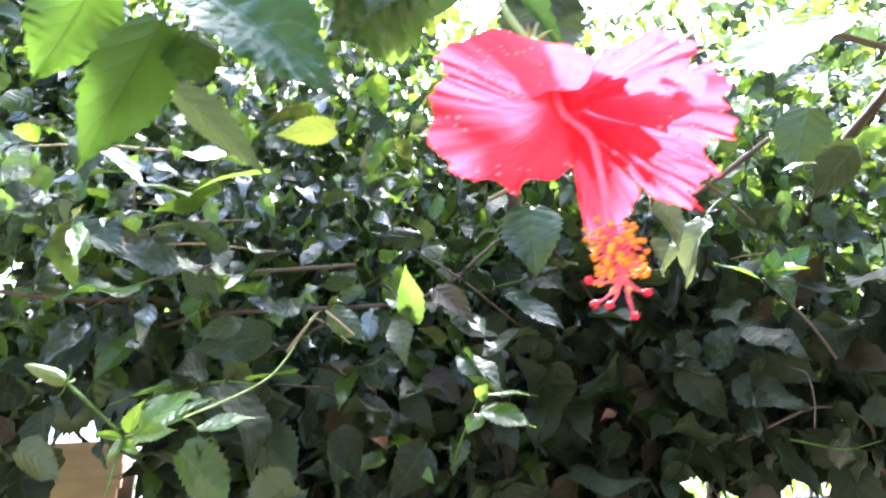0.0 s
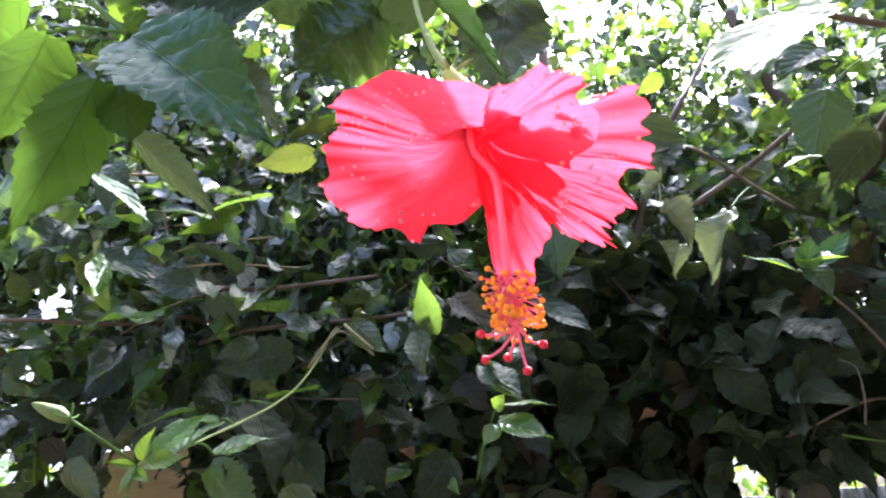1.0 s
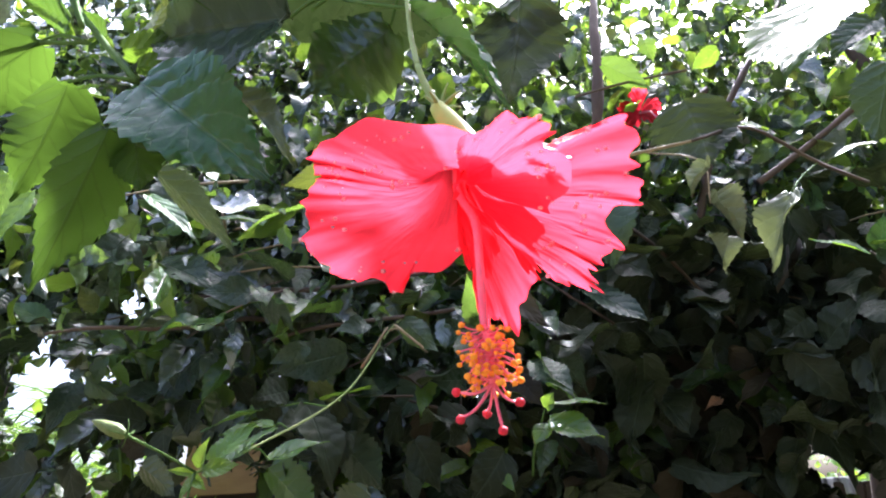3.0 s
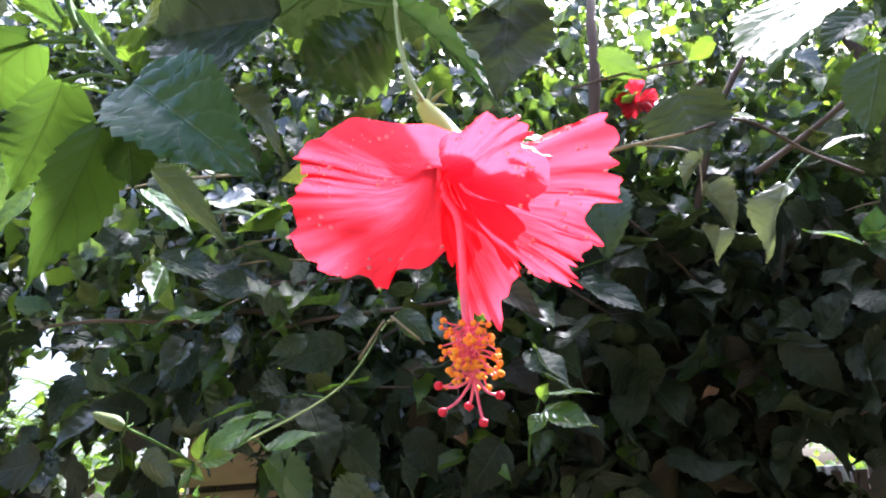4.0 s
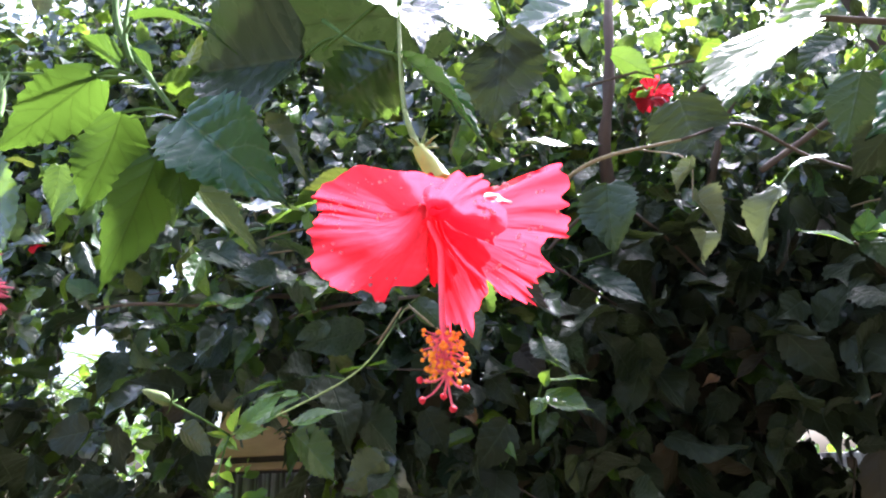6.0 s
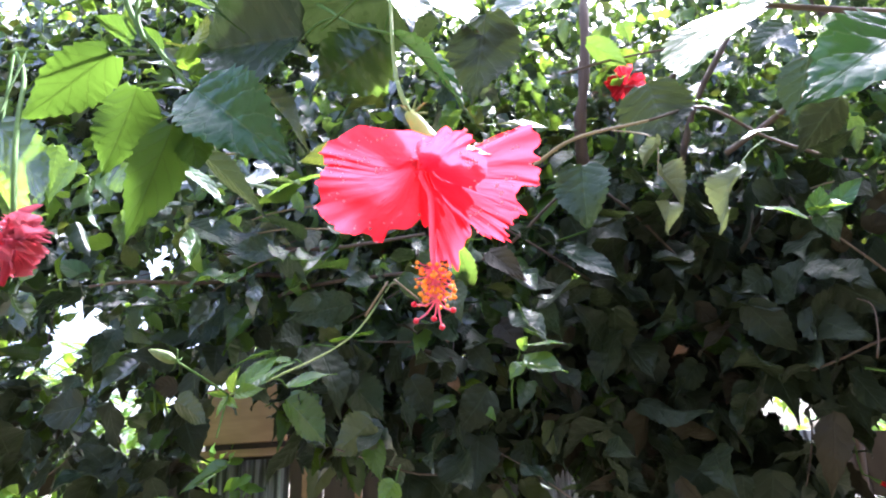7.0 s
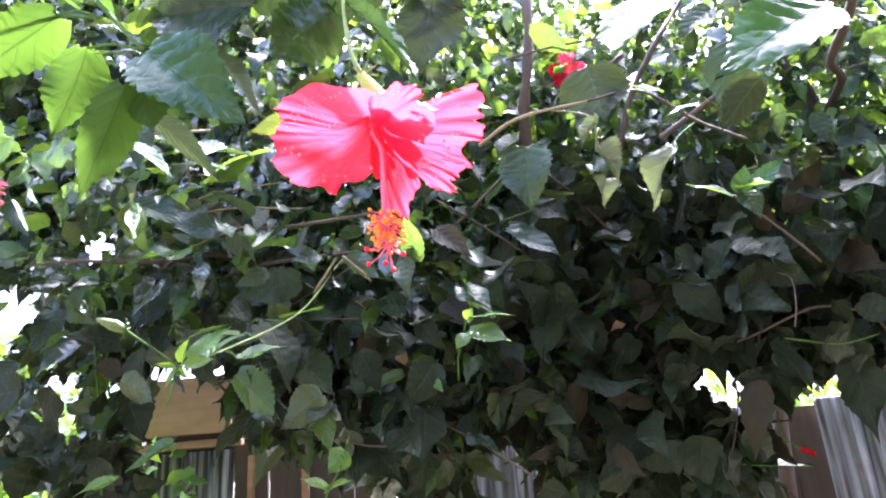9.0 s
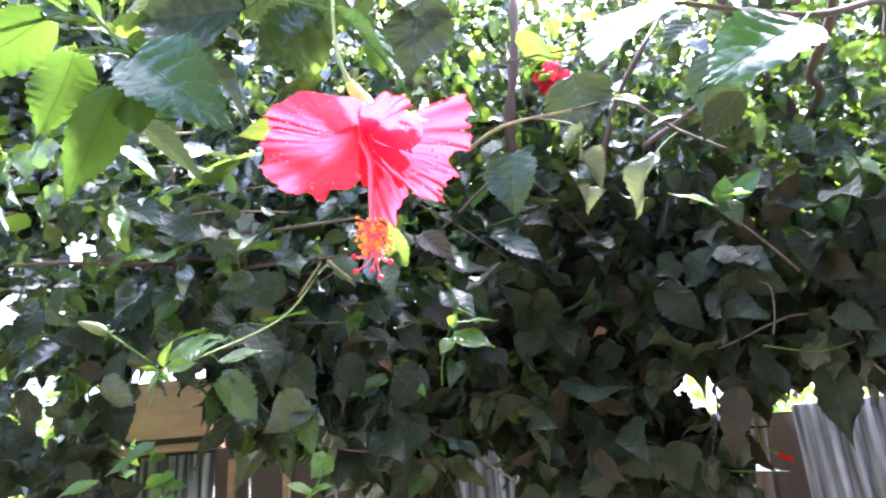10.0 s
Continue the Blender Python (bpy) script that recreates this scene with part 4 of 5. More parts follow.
leaf(bright, (0.408, 0.420, 1.858), (0.298, 0.370, 1.779), 0.52, (0.36, -0.74, 0.56), M_GLOSSY, quilt=0.020, stalk=(0.47, 0.535, 1.94), droop=0.08, label="broad glossy leaf with deep veins")
leaf(bright, (0.395, 0.65, 1.985), (0.366, 0.671, 1.907), 0.70, (0.3, 0.8, 0.3), M_DARK, stalk=(0.40, 0.51, 1.937))
leaf(bright, (0.315, 0.530, 1.842), (0.284, 0.530, 1.836), 0.45, OVER, M_WILTED, droop=0.3)
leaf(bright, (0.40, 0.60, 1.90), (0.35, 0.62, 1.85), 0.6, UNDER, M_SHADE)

# ---- wilted twig in the hedge ----
wilt = thing("withered_twig", (0.05, 0.85, 2.02), "dry twig with limp curled grey-green leaves", "twig")
part("stem", tube([(0.03, 0.9, 2.03), (0.11, 0.78, 2.002), (0.214, 0.75, 1.993)], 0.0035, 0.0020, 7, 6, None, 0.3), M_STRAW, wilt)
part("stem", tube([(0.16, 0.765, 1.998), (0.215, 0.72, 1.95), (0.213, 0.70, 1.888)], 0.0012, 0.0008, 6, 5), M_STRAW, wilt)
leaf(wilt, (0.213, 0.700, 1.890), (0.233, 0.700, 1.841), 0.60, (0.55, -0.8, 0.1), M_WILTED, fold=1.6, wave=0.15, droop=0.25)
leaf(wilt, (0.223, 0.710, 1.935), (0.197, 0.700, 1.900), 0.50, (-0.6, -0.7, 0.3), M_WILTED, fold=1.5, wave=0.2, droop=0.2)
leaf(wilt, (0.206, 0.702, 1.852), (0.214, 0.700, 1.808), 0.6, (0.7, -0.6, 0.2), M_WILTED, fold=1.4, wave=0.2)
leaf(wilt, (0.336, 0.880, 1.962), (0.290, 0.880, 1.860), 0.42, (-0.6, -0.75, 0.1), M_WILTED, fold=0.9, wave=0.22, droop=0.1, stalk=(0.39, 0.93, 2.02))
part("stem", tube([(0.214, 0.75, 1.993), (0.30, 0.85, 2.05), (0.39, 0.93, 2.02), (0.5, 1.1, 2.05)], 0.0020, 0.0030, 7, 5), M_TWIG, wilt)

# ---- small green sprigs ----
sprig = thing("green_sprig", (0.57, 1.10, 1.80), "young hibiscus sprig with bright small leaves", "sprig", "young sprigs")
part("stem", tube([(0.573, 1.10, 1.798), (0.50, 1.0, 1.83), (0.422, 0.94, 1.886)], 0.0025, 0.0014, 7, 5), M_TWIG, sprig)
leaf(sprig, (0.421, 0.940, 1.883), (0.353, 0.930, 1.911), 0.42, OVER, M_NEAR)
leaf(sprig, (0.433, 0.940, 1.886), (0.446, 0.930, 1.930), 0.70, CAMWARD, M_GLOSSY)
leaf(sprig, (0.428, 0.940, 1.893), (0.470, 0.895, 1.880), 0.5, OVER, M_NEAR, fold=0.5)
leaf(sprig, (0.438, 0.940, 1.889), (0.452, 0.930, 1.838), 0.7, CAMWARD, M_DARK)
leaf(sprig, (0.46, 0.96, 1.90), (0.51, 0.95, 1.94), 0.5, CAMWARD, M_GLOSSY)

sprig_b = thing("green_sprig", (-0.038, 0.88, 1.66), "small upright sprig with wet bright green leaves", "sprig", "young sprigs")
part("stem", tube([(-0.05, 0.95, 1.64), (-0.03, 0.87, 1.668), (-0.003, 0.82, 1.711)], 0.0020, 0.0010, 7, 5), M_STEM, sprig_b)
leaf(sprig_b, (-0.002, 0.820, 1.694), (0.062, 0.800, 1.668), 0.58, (0.1, -0.75, 0.65), M_NEAR, quilt=0.016)
leaf(sprig_b, (0.003, 0.820, 1.712), (0.069, 0.810, 1.707), 0.36, (0, -0.35, 0.95), M_NEAR)
leaf(sprig_b, (-0.003, 0.820, 1.709), (0.011, 0.810, 1.726), 0.8, CAMWARD, M_YOUNG_LIT)
leaf(sprig_b, (-0.004, 0.822, 1.690), (-0.02, 0.81, 1.665), 0.7, CAMWARD, M_NEAR)

sprig_c = thing("green_sprig", (-0.20, 0.76, 1.45), "climbing shoot with round yellow-green young leaves", "sprig", "young sprigs")
part("stem", tube([(-0.23, 0.77, 1.40), (-0.204, 0.76, 1.478), (-0.183, 0.76, 1.513), (-0.171, 0.77, 1.56)], 0.0020, 0.0010, 7, 5), M_STEM, sprig_c)
leaf(sprig_c, (-0.175, 0.760, 1.539), (-0.196, 0.752, 1.508), 0.90, (0, 0.95, 0.2), M_YOUNG_LIT)
leaf(sprig_c, (-0.204, 0.760, 1.487), (-0.162, 0.750, 1.499), 0.5, OVER, M_YOUNG_LIT)
leaf(sprig_c, (-0.200, 0.760, 1.490), (-0.235, 0.750, 1.505), 0.5, OVER, M_YOUNG_LIT)

# ---- shoot with a closed bud ----
shoot = thing("budding_shoot", (-0.266, 0.97, 1.875), "green hibiscus shoot with a closed bud and toothed leaves", "shoot")
part("stem", tube([(-0.27, 1.05, 1.92), (-0.266, 0.970, 1.875), (-0.260, 0.800, 1.750), (-0.298, 0.660, 1.676), (-0.320, 0.588, 1.646)], 0.0019, 0.0013, 7, 7), M_STALK, shoot)
part("stem", tube([(-0.320, 0.588, 1.647), (-0.318, 0.54, 1.660), (-0.312, 0.482, 1.672)], 0.0012, 0.0014, 7, 5), M_STEM, shoot)
part("stem", tube([(-0.320, 0.588, 1.647), (-0.316, 0.575, 1.625), (-0.312, 0.56, 1.595)], 0.0012, 0.0010, 7, 4), M_STEM, shoot)
part("stem", tube([(-0.266, 0.970, 1.875), (-0.245, 0.96, 1.872), (-0.195, 0.95, 1.828)], 0.0022, 0.0016, 7, 4), M_STRAW, shoot)
bud_mesh = blob((0, 0, 0), (0.0062, 0.0062, 0.0185), 0.12, 3)
for v in bud_mesh.verts:
    v.co.x, v.co.y = v.co.x * (1 - 22 * v.co.z) * 0.9, v.co.y * (1 - 22 * v.co.z) * 0.9
bud_mesh.transform(Matrix.Translation((-0.327, 0.4775, 1.679)) @ Vector((-0.033, -0.005, 0.0145)).to_track_quat("Z", "Y").to_matrix().to_4x4())
bud = part("bud", bud_mesh, M_BUD, shoot, "closed pale green flower bud")
for dx, dy, dz in ((0.004, 0, 0.012), (-0.004, 0.004, -0.011), (-0.006, -0.011, 0.003), (0.002, 0.011, 0.004)):
    part("sepal", tube([(-0.310, 0.48, 1.672), (-0.311 + dx * 0.6, 0.48 + dy * 0.6, 1.672 + dz * 0.6), (-0.314 + dx, 0.48 + dy, 1.673 + dz)], 0.0009, 0.0003, 5, 3), M_STEM, bud)
leaf(shoot, (-0.339, 0.780, 1.738), (-0.418, 0.720, 1.707), 0.36, (-0.2, -0.4, 0.9), M_NEAR, stalk=(-0.266, 0.76, 1.728))
leaf(shoot, (-0.302, 0.700, 1.702), (-0.343, 0.655, 1.690), 0.50, OVER, M_NEAR, stalk=(-0.285, 0.70, 1.697))
leaf(shoot, (-0.304, 0.620, 1.658), (-0.274, 0.660, 1.693), 0.48, (-0.2, -0.7, 0.7), M_NEAR, quilt=0.016)
leaf(shoot, (-0.283, 0.660, 1.660), (-0.232, 0.700, 1.679), 0.45, (0.1, -0.6, 0.8), M_NEAR, quilt=0.014, stalk=(-0.300, 0.655, 1.673))
leaf(shoot, (-0.241, 0.840, 1.760), (-0.321, 0.790, 1.734), 0.38, (-0.1, -0.2, 0.95), M_NEAR)
leaf(shoot, (-0.316, 0.590, 1.650), (-0.298, 0.578, 1.678), 0.5, CAMWARD, M_YOUNG_LIT, fold=0.6)
leaf(shoot, (-0.313, 0.590, 1.647), (-0.276, 0.600, 1.652), 0.5, CAMWARD, M_YOUNG_LIT)
leaf(shoot, (-0.318, 0.590, 1.645), (-0.321, 0.568, 1.618), 0.32, CAMWARD, M_YOUNG_LIT, fold=0.6)
leaf(shoot, (-0.312, 0.600, 1.656), (-0.277, 0.632, 1.697), 0.42, CAMWARD, M_YOUNG_LIT)
leaf(shoot, (-0.322, 0.590, 1.645), (-0.345, 0.575, 1.650), 0.3, CAMWARD, M_YOUNG_LIT, fold=0.6)
leaf(shoot, (-0.317, 0.585, 1.640), (-0.295, 0.575, 1.628), 0.4, CAMWARD, M_YOUNG_LIT, fold=0.6)

# ---- single large leaves at the front of the hedge ----
front = thing("hedge_front_twig", (0.0, 1.2, 1.9), "low hibiscus twigs with large heavy leaves in shade", "branch")
part("stem", tube([(-0.7, 1.15, 1.92), (-0.42, 0.98, 1.90), (-0.1, 1.05, 1.93), (0.1, 1.1, 2.06), (0.3, 1.35, 1.9)], 0.004, 0.003, 7, 6), M_TWIG, front)
leaf(front, (0.098, 1.00, 2.062), (0.096, 1.00, 1.932), 0.78, (-0.1, -0.9, 0.4), M_DARK, quilt=0.012, stalk=(0.11, 1.1, 2.06))
leaf(front, (0.044, 1.03, 1.920), (0.140, 1.02, 1.843), 0.52, (0.2, -0.7, 0.7), M_DARK, quilt=0.014)
leaf(front, (0.068, 0.80, 2.038), (-0.020, 0.78, 2.054), 0.42, (0, -0.6, 0.8), M_WILTED, quilt=0.014)
leaf(front, (0.147, 1.42, 1.823), (0.174, 1.38, 1.647), 0.85, (0, -0.95, 0.2), M_BROWNISH, quilt=0.02, label="large bronze-brown heart-shaped leaf")
leaf(front, (0.258, 1.30, 1.800), (0.374, 1.27, 1.704), 0.66, (0.2, -0.7, 0.7), M_LEAF, quilt=0.032, teeth=14)
leaf(front, (0.268, 1.32, 1.825), (0.163, 1.30, 1.776), 0.60, (-0.1, -0.6, 0.8), M_LEAF, quilt=0.030, teeth=14)
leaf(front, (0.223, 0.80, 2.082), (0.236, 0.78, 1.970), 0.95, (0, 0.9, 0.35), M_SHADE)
leaf(front, (-0.427, 0.76, 1.858), (-0.523, 0.73, 1.848), 0.58, (-0.1, -0.6, 0.8), M_NEAR, wave=0.14, quilt=0.012, label="glossy lobed leaf")
leaf(front, (-0.506, 0.92, 1.862), (-0.566, 0.90, 1.766), 0.60, (-0.3, -0.85, 0.4), M_NEAR, quilt=0.015)
leaf(front, (-0.630, 1.00, 1.900), (-0.740, 1.00, 1.800), 0.75, (0, -0.9, 0.3), M_DARK)
leaf(front, (-0.506, 0.85, 1.575), (-0.575, 0.83, 1.533), 0.46, (-0.1, -0.7, 0.7), M_NEAR, quilt=0.016)
leaf(front, (-0.618, 0.85, 1.685), (-0.537, 0.83, 1.639), 0.55, (0, 0.9, 0.3), M_OLIVE)
leaf(front, (-0.370, 0.80, 1.664), (-0.298, 0.80, 1.592), 0.66, (0, 0.9, 0.4), M_NEAR)
leaf(front, (-0.226, 0.80, 1.622), (-0.292, 0.80, 1.576), 0.80, (0, 0.95, 0.2), M_OLIVE)
leaf(front, (-0.235, 0.82, 1.604), (-0.220, 0.82, 1.535), 0.50, CAMWARD, M_NEAR)
leaf(front, (-0.565, 0.80, 1.523), (-0.627, 0.78, 1.503), 0.5, OVER, M_YOUNG_LIT)
leaf(front, (-0.542, 0.760, 2.002), (-0.666, 0.730, 1.988), 0.34, (-0.1, -0.65, 0.75), M_DARK, quilt=0.014)
leaf(front, (-0.397, 0.560, 1.956), (-0.305, 0.540, 1.872), 0.20, (0.2, -0.5, 0.85), M_NEAR)
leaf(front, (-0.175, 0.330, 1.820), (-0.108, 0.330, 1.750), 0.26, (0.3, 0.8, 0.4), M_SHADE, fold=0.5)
leaf(front, (-0.411, 0.820, 2.029), (-0.504, 0.800, 2.048), 0.4, (0, -0.5, 0.85), M_SHINE)
leaf(front, (-0.263, 0.500, 1.885), (-0.178, 0.500, 1.863), 0.45, (0.3, -0.5, 0.75), M_WET, wave=0.15)
leaf(front, (-0.216, 0.620, 1.933), (-0.284, 0.600, 1.908), 0.28, (0, -0.3, 0.95), M_LEAF, droop=0.25)
leaf(front, (-0.101, 0.460, 1.872), (-0.150, 0.450, 1.863), 0.48, (0, 0.8, 0.6), M_OLIVE)
leaf(front, (-0.585, 0.800, 1.987), (-0.461, 0.780, 1.919), 0.5, (0, -0.7, 0.7), M_DARK, quilt=0.014)
leaf(front, (-0.587, 0.900, 2.013), (-0.473, 0.880, 1.940), 0.5, (0, -0.7, 0.7), M_DARK, quilt=0.014)
leaf(front, (-1.002, 1.000, 1.776), (-1.029, 0.980, 1.717), 0.6, (0.3, -0.7, 0.6), M_DARK, wave=0.2, quilt=0.03)
leaf(front, (-0.618, 0.950, 1.687), (-0.684, 0.930, 1.656), 0.5, (0, 0.9, 0.3), M_OLIVE)
leaf(front, (0.130, 1.100, 2.386), (0.209, 1.080, 2.291), 0.4, (0, 0.6, 0.8), M_LEAF)
leaf(front, (0.205, 1.000, 2.343), (0.214, 1.000, 2.289), 0.6, (0, -0.7, 0.7), M_NEAR)
leaf(front, (0.318, 1.000, 2.287), (0.270, 1.000, 2.259), 0.6, (0, 0.7, 0.7), M_NEAR)
leaf(front, (0.355, 0.560, 1.973), (0.313, 0.560, 1.943), 0.75, (0, -0.8, 0.5), M_DARK)
leaf(front, (0.357, 1.000, 2.122), (0.296, 0.980, 2.137), 0.4, (0, -0.7, 0.7), M_NEAR)
leaf(front, (-0.680, 0.600, 2.066), (-0.682, 0.600, 1.987), 0.5, (0.3, -0.6, 0.7), M_SHINE)
leaf(front, (-0.759, 0.700, 2.101), (-0.778, 0.680, 2.009), 0.55, (0.2, -0.65, 0.7), M_SHINE)
leaf(front, (-0.911, 0.900, 1.955), (-0.995, 0.880, 2.006), 0.5, (0.2, -0.6, 0.7), M_SHINE)
leaf(front, (-0.478, 0.850, 2.018), (-0.553, 0.850, 2.001), 0.55, (0, -0.6, 0.8), M_SHINE)
leaf(front, (-0.412, 1.000, 1.911), (-0.466, 0.980, 1.863), 0.55, (0, -0.6, 0.8), M_SHINE)
leaf(front, (-0.061, 0.900, 1.890), (-0.000, 0.900, 1.830), 0.5, (0, -0.8, 0.5), M_BROWNISH)
leaf(front, (-0.206, 1.000, 1.807), (-0.277, 1.000, 1.733), 0.6, (0.3, -0.8, 0.4), M_DARK)
leaf(front, (-0.086, 1.050, 1.802), (-0.033, 1.030, 1.739), 0.6, (0, -0.9, 0.3), M_BROWNISH)
leaf(front, (0.027, 1.200, 1.815), (-0.030, 1.200, 1.770), 0.6, (0, 0.9, 0.3), M_BROWNISH)
leaf(front, (-0.362, 0.850, 1.686), (-0.366, 0.830, 1.612), 0.6, (0, 0.9, 0.4), M_NEAR)
leaf(front, (-0.317, 0.900, 1.702), (-0.247, 0.900, 1.627), 0.7, (0.1, 0.9, 0.3), M_DARK)
leaf(front, (-0.143, 0.950, 1.660), (-0.207, 0.930, 1.632), 0.5, (0, -0.7, 0.7), M_NEAR, quilt=0.012)
leaf(front, (0.170, 1.300, 1.859), (0.126, 1.300, 1.910), 0.7, (0, -0.9, 0.3), M_DARK)
leaf(front, (0.380, 1.300, 1.833), (0.415, 1.300, 1.748), 0.6, (0.1, -0.85, 0.4), M_DARK, quilt=0.014)
leaf(front, (0.456, 1.200, 1.859), (0.394, 1.200, 1.810), 0.6, (0, -0.8, 0.5), M_DARK)
part("twig", tube([(-0.260, 0.850, 1.792), (-0.219, 0.850, 1.846)], 0.0022, 0.0016, 6, 4), M_STRAW, front, "pale dry twig")
part("twig", tube([(-0.208, 0.850, 1.848), (-0.167, 0.850, 1.810)], 0.0020, 0.0016, 6, 4), M_STRAW, front, "pale dry twig")
part("twig", tube([(0.500, 1.10, 1.788), (0.517, 1.09, 1.772), (0.512, 1.08, 1.725), (0.502, 1.08, 1.688)], 0.0010, 0.0016, 6, 4), M_TWIG, front, "limp dry hanging twig")
part("twig", tube([(-0.815, 1.00, 1.890), (-0.800, 0.99, 1.78), (-0.785, 1.0, 1.66), (-0.761, 1.0, 1.50)], 0.0022, 0.0030, 6, 5), M_STEM, front, "thin upright green stem")
part("twig", tube([(-0.775, 1.00, 1.836), (-0.768, 0.99, 1.74), (-0.753, 1.0, 1.640)], 0.0020, 0.0024, 6, 5), M_STEM, front)
part("twig", tube([(-0.52, 0.90, 1.992), (-0.42, 0.88, 1.980), (-0.30, 0.90, 1.966)], 0.0019, 0.0014, 6, 5), M_STRAW, front, "pale dry twig")
part("twig", tube([(-0.56, 0.90, 2.012), (-0.46, 0.88, 2.018), (-0.35, 0.92, 2.036)], 0.0018, 0.0013, 6, 5), M_STRAW, front, "pale dry twig")
part("twig", tube([(-0.85, 0.98, 1.976), (-0.70, 0.96, 1.975), (-0.56, 0.98, 1.988), (-0.45, 0.98, 2.02)], 0.0016, 0.0012, 6, 5), M_TWIG, front)
part("twig", tube([(-0.179, 1.08, 1.812), (-0.172, 1.04, 1.76), (-0.162, 1.00, 1.70)], 0.0014, 0.0012, 6, 4), M_TWIG, front)
leaf(front, (-0.160, 0.98, 1.702), (-0.142, 0.97, 1.672), 0.6, CAMWARD, M_DRY, fold=0.6, wave=0.2, teeth=6, label="small dry tan leaf")
leaf(front, (-0.178, 1.02, 1.790), (-0.168, 1.00, 1.762), 0.5, CAMWARD, M_DRY, fold=0.9, wave=0.2, teeth=6, label="small dry tan leaf")
leaf(front, (0.235, 1.26, 1.758), (0.205, 1.25, 1.742), 0.5, CAMWARD, M_DRY, fold=0.9, wave=0.2, teeth=6, label="small dry tan leaf")
part("branch", tube([(0.359, 1.150, 2.104), (0.469, 1.150, 2.170), (0.578, 1.120, 2.236)], 0.006, 0.005, 7, 6, None, 0.3), M_TWIG, hedge)
part("branch", tube([(0.072, 1.100, 2.323), (0.170, 1.100, 2.330), (0.278, 1.100, 2.328)], 0.003, 0.0025, 6, 5, None, 0.2), M_TWIG, hedge)
part("branch", tube([(0.196, 1.200, 2.240), (0.258, 1.200, 2.297), (0.320, 1.200, 2.343)], 0.006, 0.005, 7, 5, None, 0.3), M_TWIG, hedge)

# ---- other flowers ----
far_flower = thing("red_hibiscus_bloom", (0.198, 1.390, 2.438), "small bright red hibiscus flower high in the hedge", "flower")
for n in range(5):
    a = n * math.tau / 5 + 0.3
    petal(far_flower, star_edge((0.198, 1.34, 2.418), 0.046, a, 0.012 * math.sin(2 * a + 1)),
          root=Vector((0.202, 1.385, 2.438)), throat=Vector((0.200, 1.365, 2.428)), seed=20 + n)
part("stamen_column", tube([(0.198, 1.360, 2.418), (0.218, 1.330, 2.398), (0.228, 1.320, 2.373)], 0.002, 0.0015, 7, 4), M_STAMEN, far_flower)
part("flower_stalk", tube([(0.202, 1.385, 2.438), (0.208, 1.430, 2.468), (0.248, 1.540, 2.468)], 0.002, 0.003, 7, 4), M_STEM, far_flower)

side_flower = thing("red_hibiscus_bloom", (-1.07, 0.90, 2.086), "small half-open red hibiscus flower among dark leaves", "flower")
for n in range(5):
    a = n * math.tau / 5 + 0.9
    petal(side_flower, star_edge((-1.07, 0.87, 2.080), 0.014, a, 0.004 * math.sin(2 * a)), root=Vector((-1.072, 0.90, 2.094)), throat=Vector((-1.071, 0.885, 2.088)), ruffle=0.002, seed=50 + n)
part("flower_stalk", tube([(-1.072, 0.90, 2.094), (-1.08, 0.95, 2.12), (-1.09, 1.05, 2.13)], 0.0015, 0.002, 6, 4), M_STEM, side_flower)

old_flower = thing("withered_flower", (-0.22, 0.20, 1.77), "crumpled fading dark pink hibiscus flower hanging down", "flower")
for n in range(14):
    a, out = n * 2.4, 0.010 + 0.0011 * n
    petal(old_flower, star_edge((-0.184, 0.180 - 0.004 * math.cos(2 * a), 1.690), out, a, 0.008 * math.sin(3 * a), 1.1), M_WILTFLOWER,
          root=Vector((-0.198, 0.188, 1.706)), throat=Vector((-0.188 + 0.006 * math.cos(a), 0.182 + 0.006 * math.sin(2 * a), 1.695 + 0.006 * math.sin(a))), ruffle=0.007, seed=30 + n, lobes=0.03)
part("stamen_column", tube([(-0.183, 0.178, 1.690), (-0.183, 0.178, 1.676), (-0.186, 0.178, 1.662)], 0.0035, 0.002, 7, 4), M_WILTFLOWER, old_flower)
part("flower_stalk", tube([(-0.198, 0.188, 1.706), (-0.235, 0.205, 1.79), (-0.30, 0.25, 1.88), (-0.345, 0.271, 1.932)], 0.002, 0.002, 7, 4), M_STEM, old_flower)

red_bud = thing("red_flower_bud", (0.60, 1.60, 1.49), "closed slim red hibiscus bud", "bud")
part("petal_roll", tube([(0.590, 1.60, 1.492), (0.602, 1.60, 1.484), (0.614, 1.60, 1.478), (0.620, 1.60, 1.476)], 0.004, 0.006, 8, 4), M_PETAL, red_bud)
part("calyx", tube([(0.575, 1.60, 1.503), (0.584, 1.60, 1.496), (0.592, 1.60, 1.491)], 0.002, 0.005, 8, 4), M_STEM, red_bud)
part("flower_stalk", tube([(0.575, 1.60, 1.503), (0.56, 1.60, 1.52), (0.56, 1.6, 1.62)], 0.002, 0.002, 7, 4), M_STEM, red_bud)


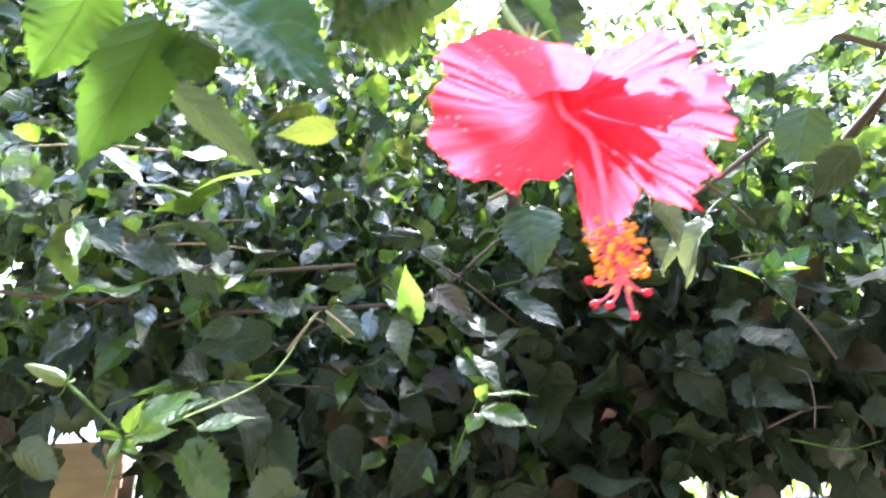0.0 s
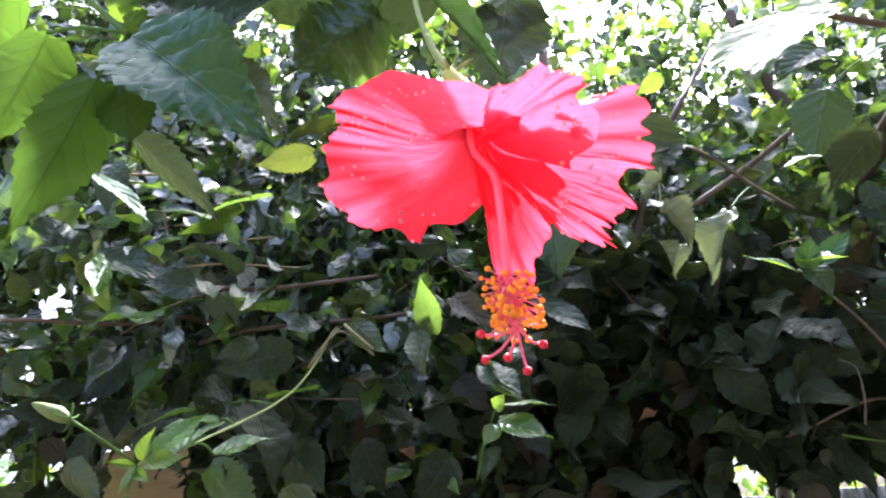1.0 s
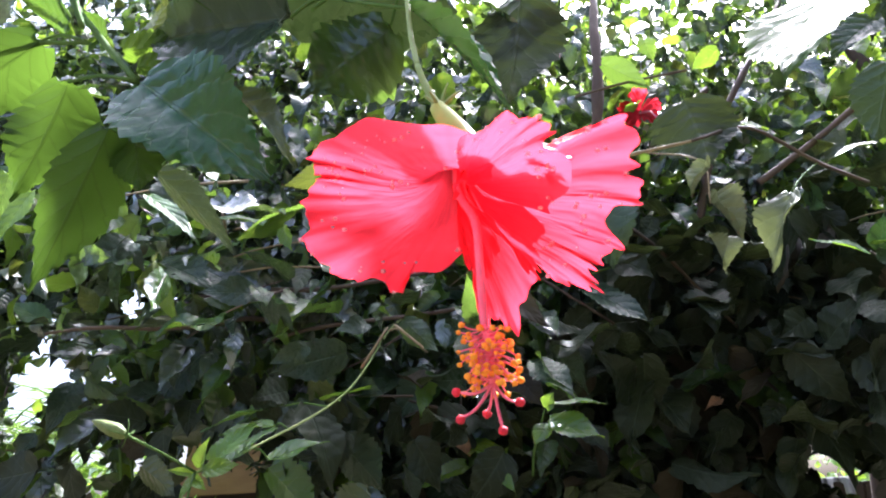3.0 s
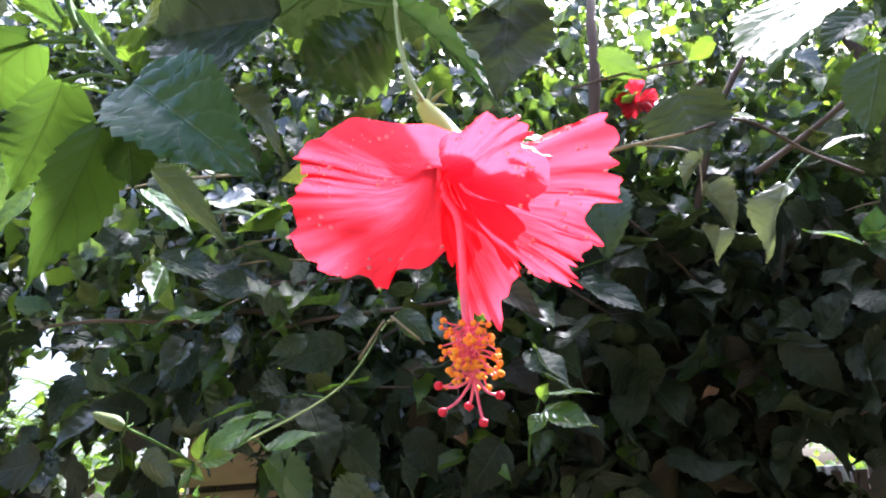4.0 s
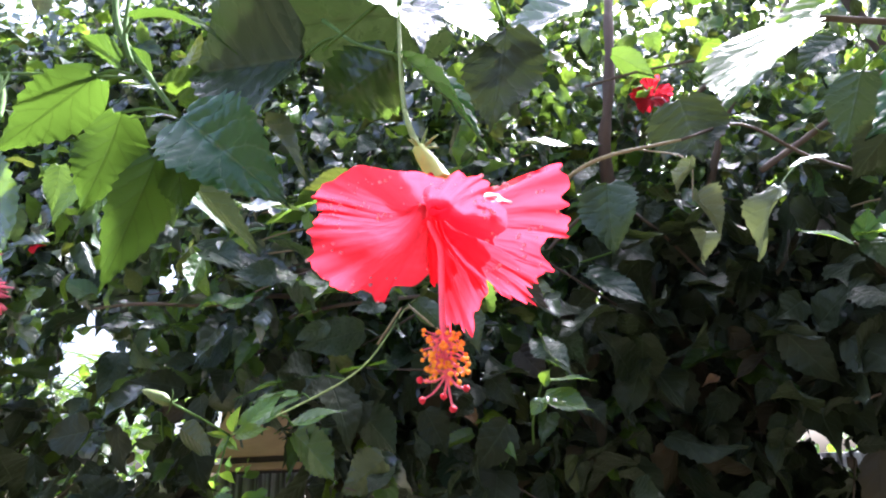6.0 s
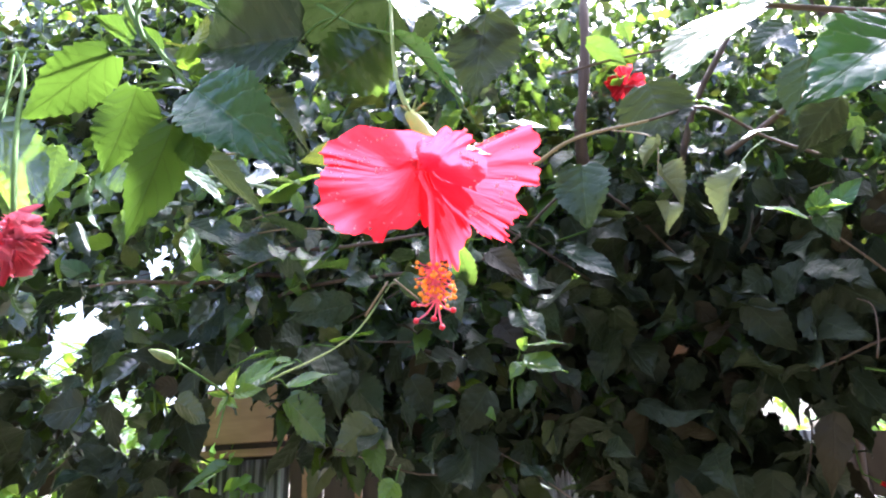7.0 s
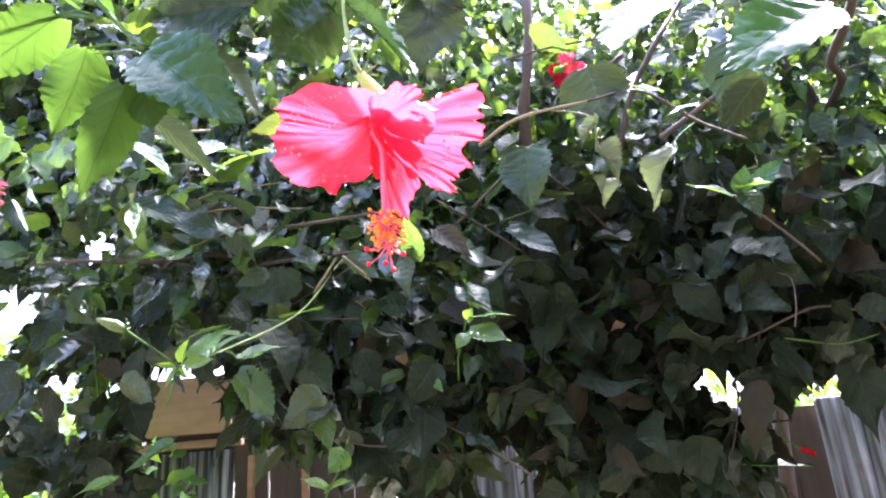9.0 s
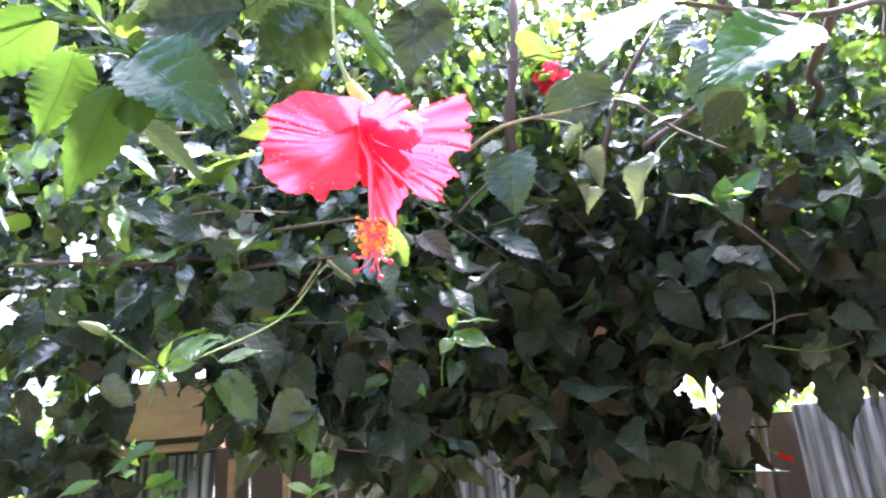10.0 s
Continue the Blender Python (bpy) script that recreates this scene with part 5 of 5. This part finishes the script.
# ---- trees and shrubs beyond ----
def crown(name, centre, radii, count, size, parent, seed, material=M_FAR):
    global rng
    rng = np.random.default_rng(seed)
    p = rng.normal(0, 1, (count, 3))
    p *= (rng.uniform(0.35, 1.0, count) / np.linalg.norm(p, axis=1))[:, None]
    lump = np.array([1 + 0.5 * noise.noise(Vector(v.tolist()) * 2.2 + Vector((seed, 0, 0))) for v in p])
    p = p * lump[:, None] * np.array(radii) + np.array(centre)
    p = p[p[:, 2] > 0.1]
    return settle(tagged(new(name, foliage_mesh(name, p, rng.uniform(0.6, 1.2, len(p)) * size, material, 2, 4)), "", "", "", "stuff"), parent)


for n, (x, y, h, r) in enumerate(((-3.4, 8.8, 6.8, 2.2), (-0.6, 9.8, 8.2, 2.7), (2.6, 9.2, 7.6, 2.6), (5.8, 9.0, 7.0, 2.4))):
    tree_ob = thing("garden_tree", (x, y, 0), "leafy green tree beyond the fence", "tree", "trees beyond the fence")
    part("trunk", tube([(x, y, 0), (x + 0.1, y, h * 0.35), (x - 0.05, y + 0.1, h * 0.8)], 0.13, 0.05, 9, 6, None, 0.2), M_BARK, tree_ob)
    for k in range(5):
        a = k * 1.26 + n
        part("limb", tube([(x + 0.08, y, h * 0.4), (x + 0.5 * r * math.cos(a), y + 0.5 * r * math.sin(a), h * 0.6), (x + 0.8 * r * math.cos(a), y + 0.8 * r * math.sin(a), h * 0.78)], 0.05, 0.015, 6, 4), M_BARK, tree_ob)
    crown("crown", (x, y, h * 0.68), (r, r, h * 0.36), 5200, 0.19, tree_ob, 60 + n)

for n, (x, y, z, r) in enumerate(((-2.6, 2.8, 1.15, 0.8), (-4.2, 4.2, 1.05, 0.9), (1.3, 4.2, 1.15, 0.7))):
    bush = thing("garden_shrub", (x, y, 0), "bright sunlit green shrub", "shrub", "sunlit shrubs")
    for k in range(4):
        a = k * 1.57 + n
        part("stem", tube([(x, y, 0), (x + 0.2 * math.cos(a), y + 0.2 * math.sin(a), z * 0.6), (x + 0.4 * math.cos(a), y + 0.4 * math.sin(a), z * 1.2)], 0.02, 0.008, 6, 4), M_TWIG, bush)
    crown("leaves", (x, y, z), (r, r * 0.8, z * 0.75), 2200, 0.10, bush, 80 + n)

palm = thing("young_palm", (-2.95, 2.3, 0), "young palm with narrow dark green fronds", "palm")
part("trunk", tube([(-2.95, 2.3, 0), (-2.93, 2.3, 0.8), (-2.95, 2.3, 1.52)], 0.05, 0.035, 8, 5, None, 0.3), M_BARK, palm)
for n in range(24):
    a, lift = n * 2.4, 0.35 + 0.5 * ((n * 7) % 24) / 24
    d = Vector((math.cos(a), math.sin(a), 0))
    rib = smooth_line([Vector((-2.95, 2.3, 1.52)), Vector((-2.95, 2.3, 1.52)) + d * 0.3 + Vector((0, 0, lift * 0.9)), Vector((-2.95, 2.3, 1.52)) + d * 0.9 + Vector((0, 0, lift * 0.75))], 8)
    frond = part("frond", tube([rib[0], rib[8], rib[-1]], 0.008, 0.002, 5, 6), M_STEM, palm)
    vs, fs, us = [], [], []
    for k in range(3, len(rib)):
        for sgn in (-1, 1):
            out = (d.cross(Vector((0, 0, 1))) * sgn + d * 0.55 + Vector((0, 0, -0.25))).normalized()
            ln = 0.32 * (1.15 - 0.6 * k / len(rib))
            base, q = rib[k], len(vs)
            vs += [base - d * 0.014, base + out * ln * 0.5 - d * 0.022 + Vector((0, 0, 0.02)), base + out * ln, base + out * ln * 0.5 + d * 0.022 + Vector((0, 0, 0.02))]
            us += [(0, 0), (0, 0.5), (0.5, 1), (1, 0.5)]
            fs.append((q, q + 1, q + 2, q + 3))
    settle(new("frond_blade", sheet_mesh("frond_blade", vs, fs, us, M_LEAF)), frond)
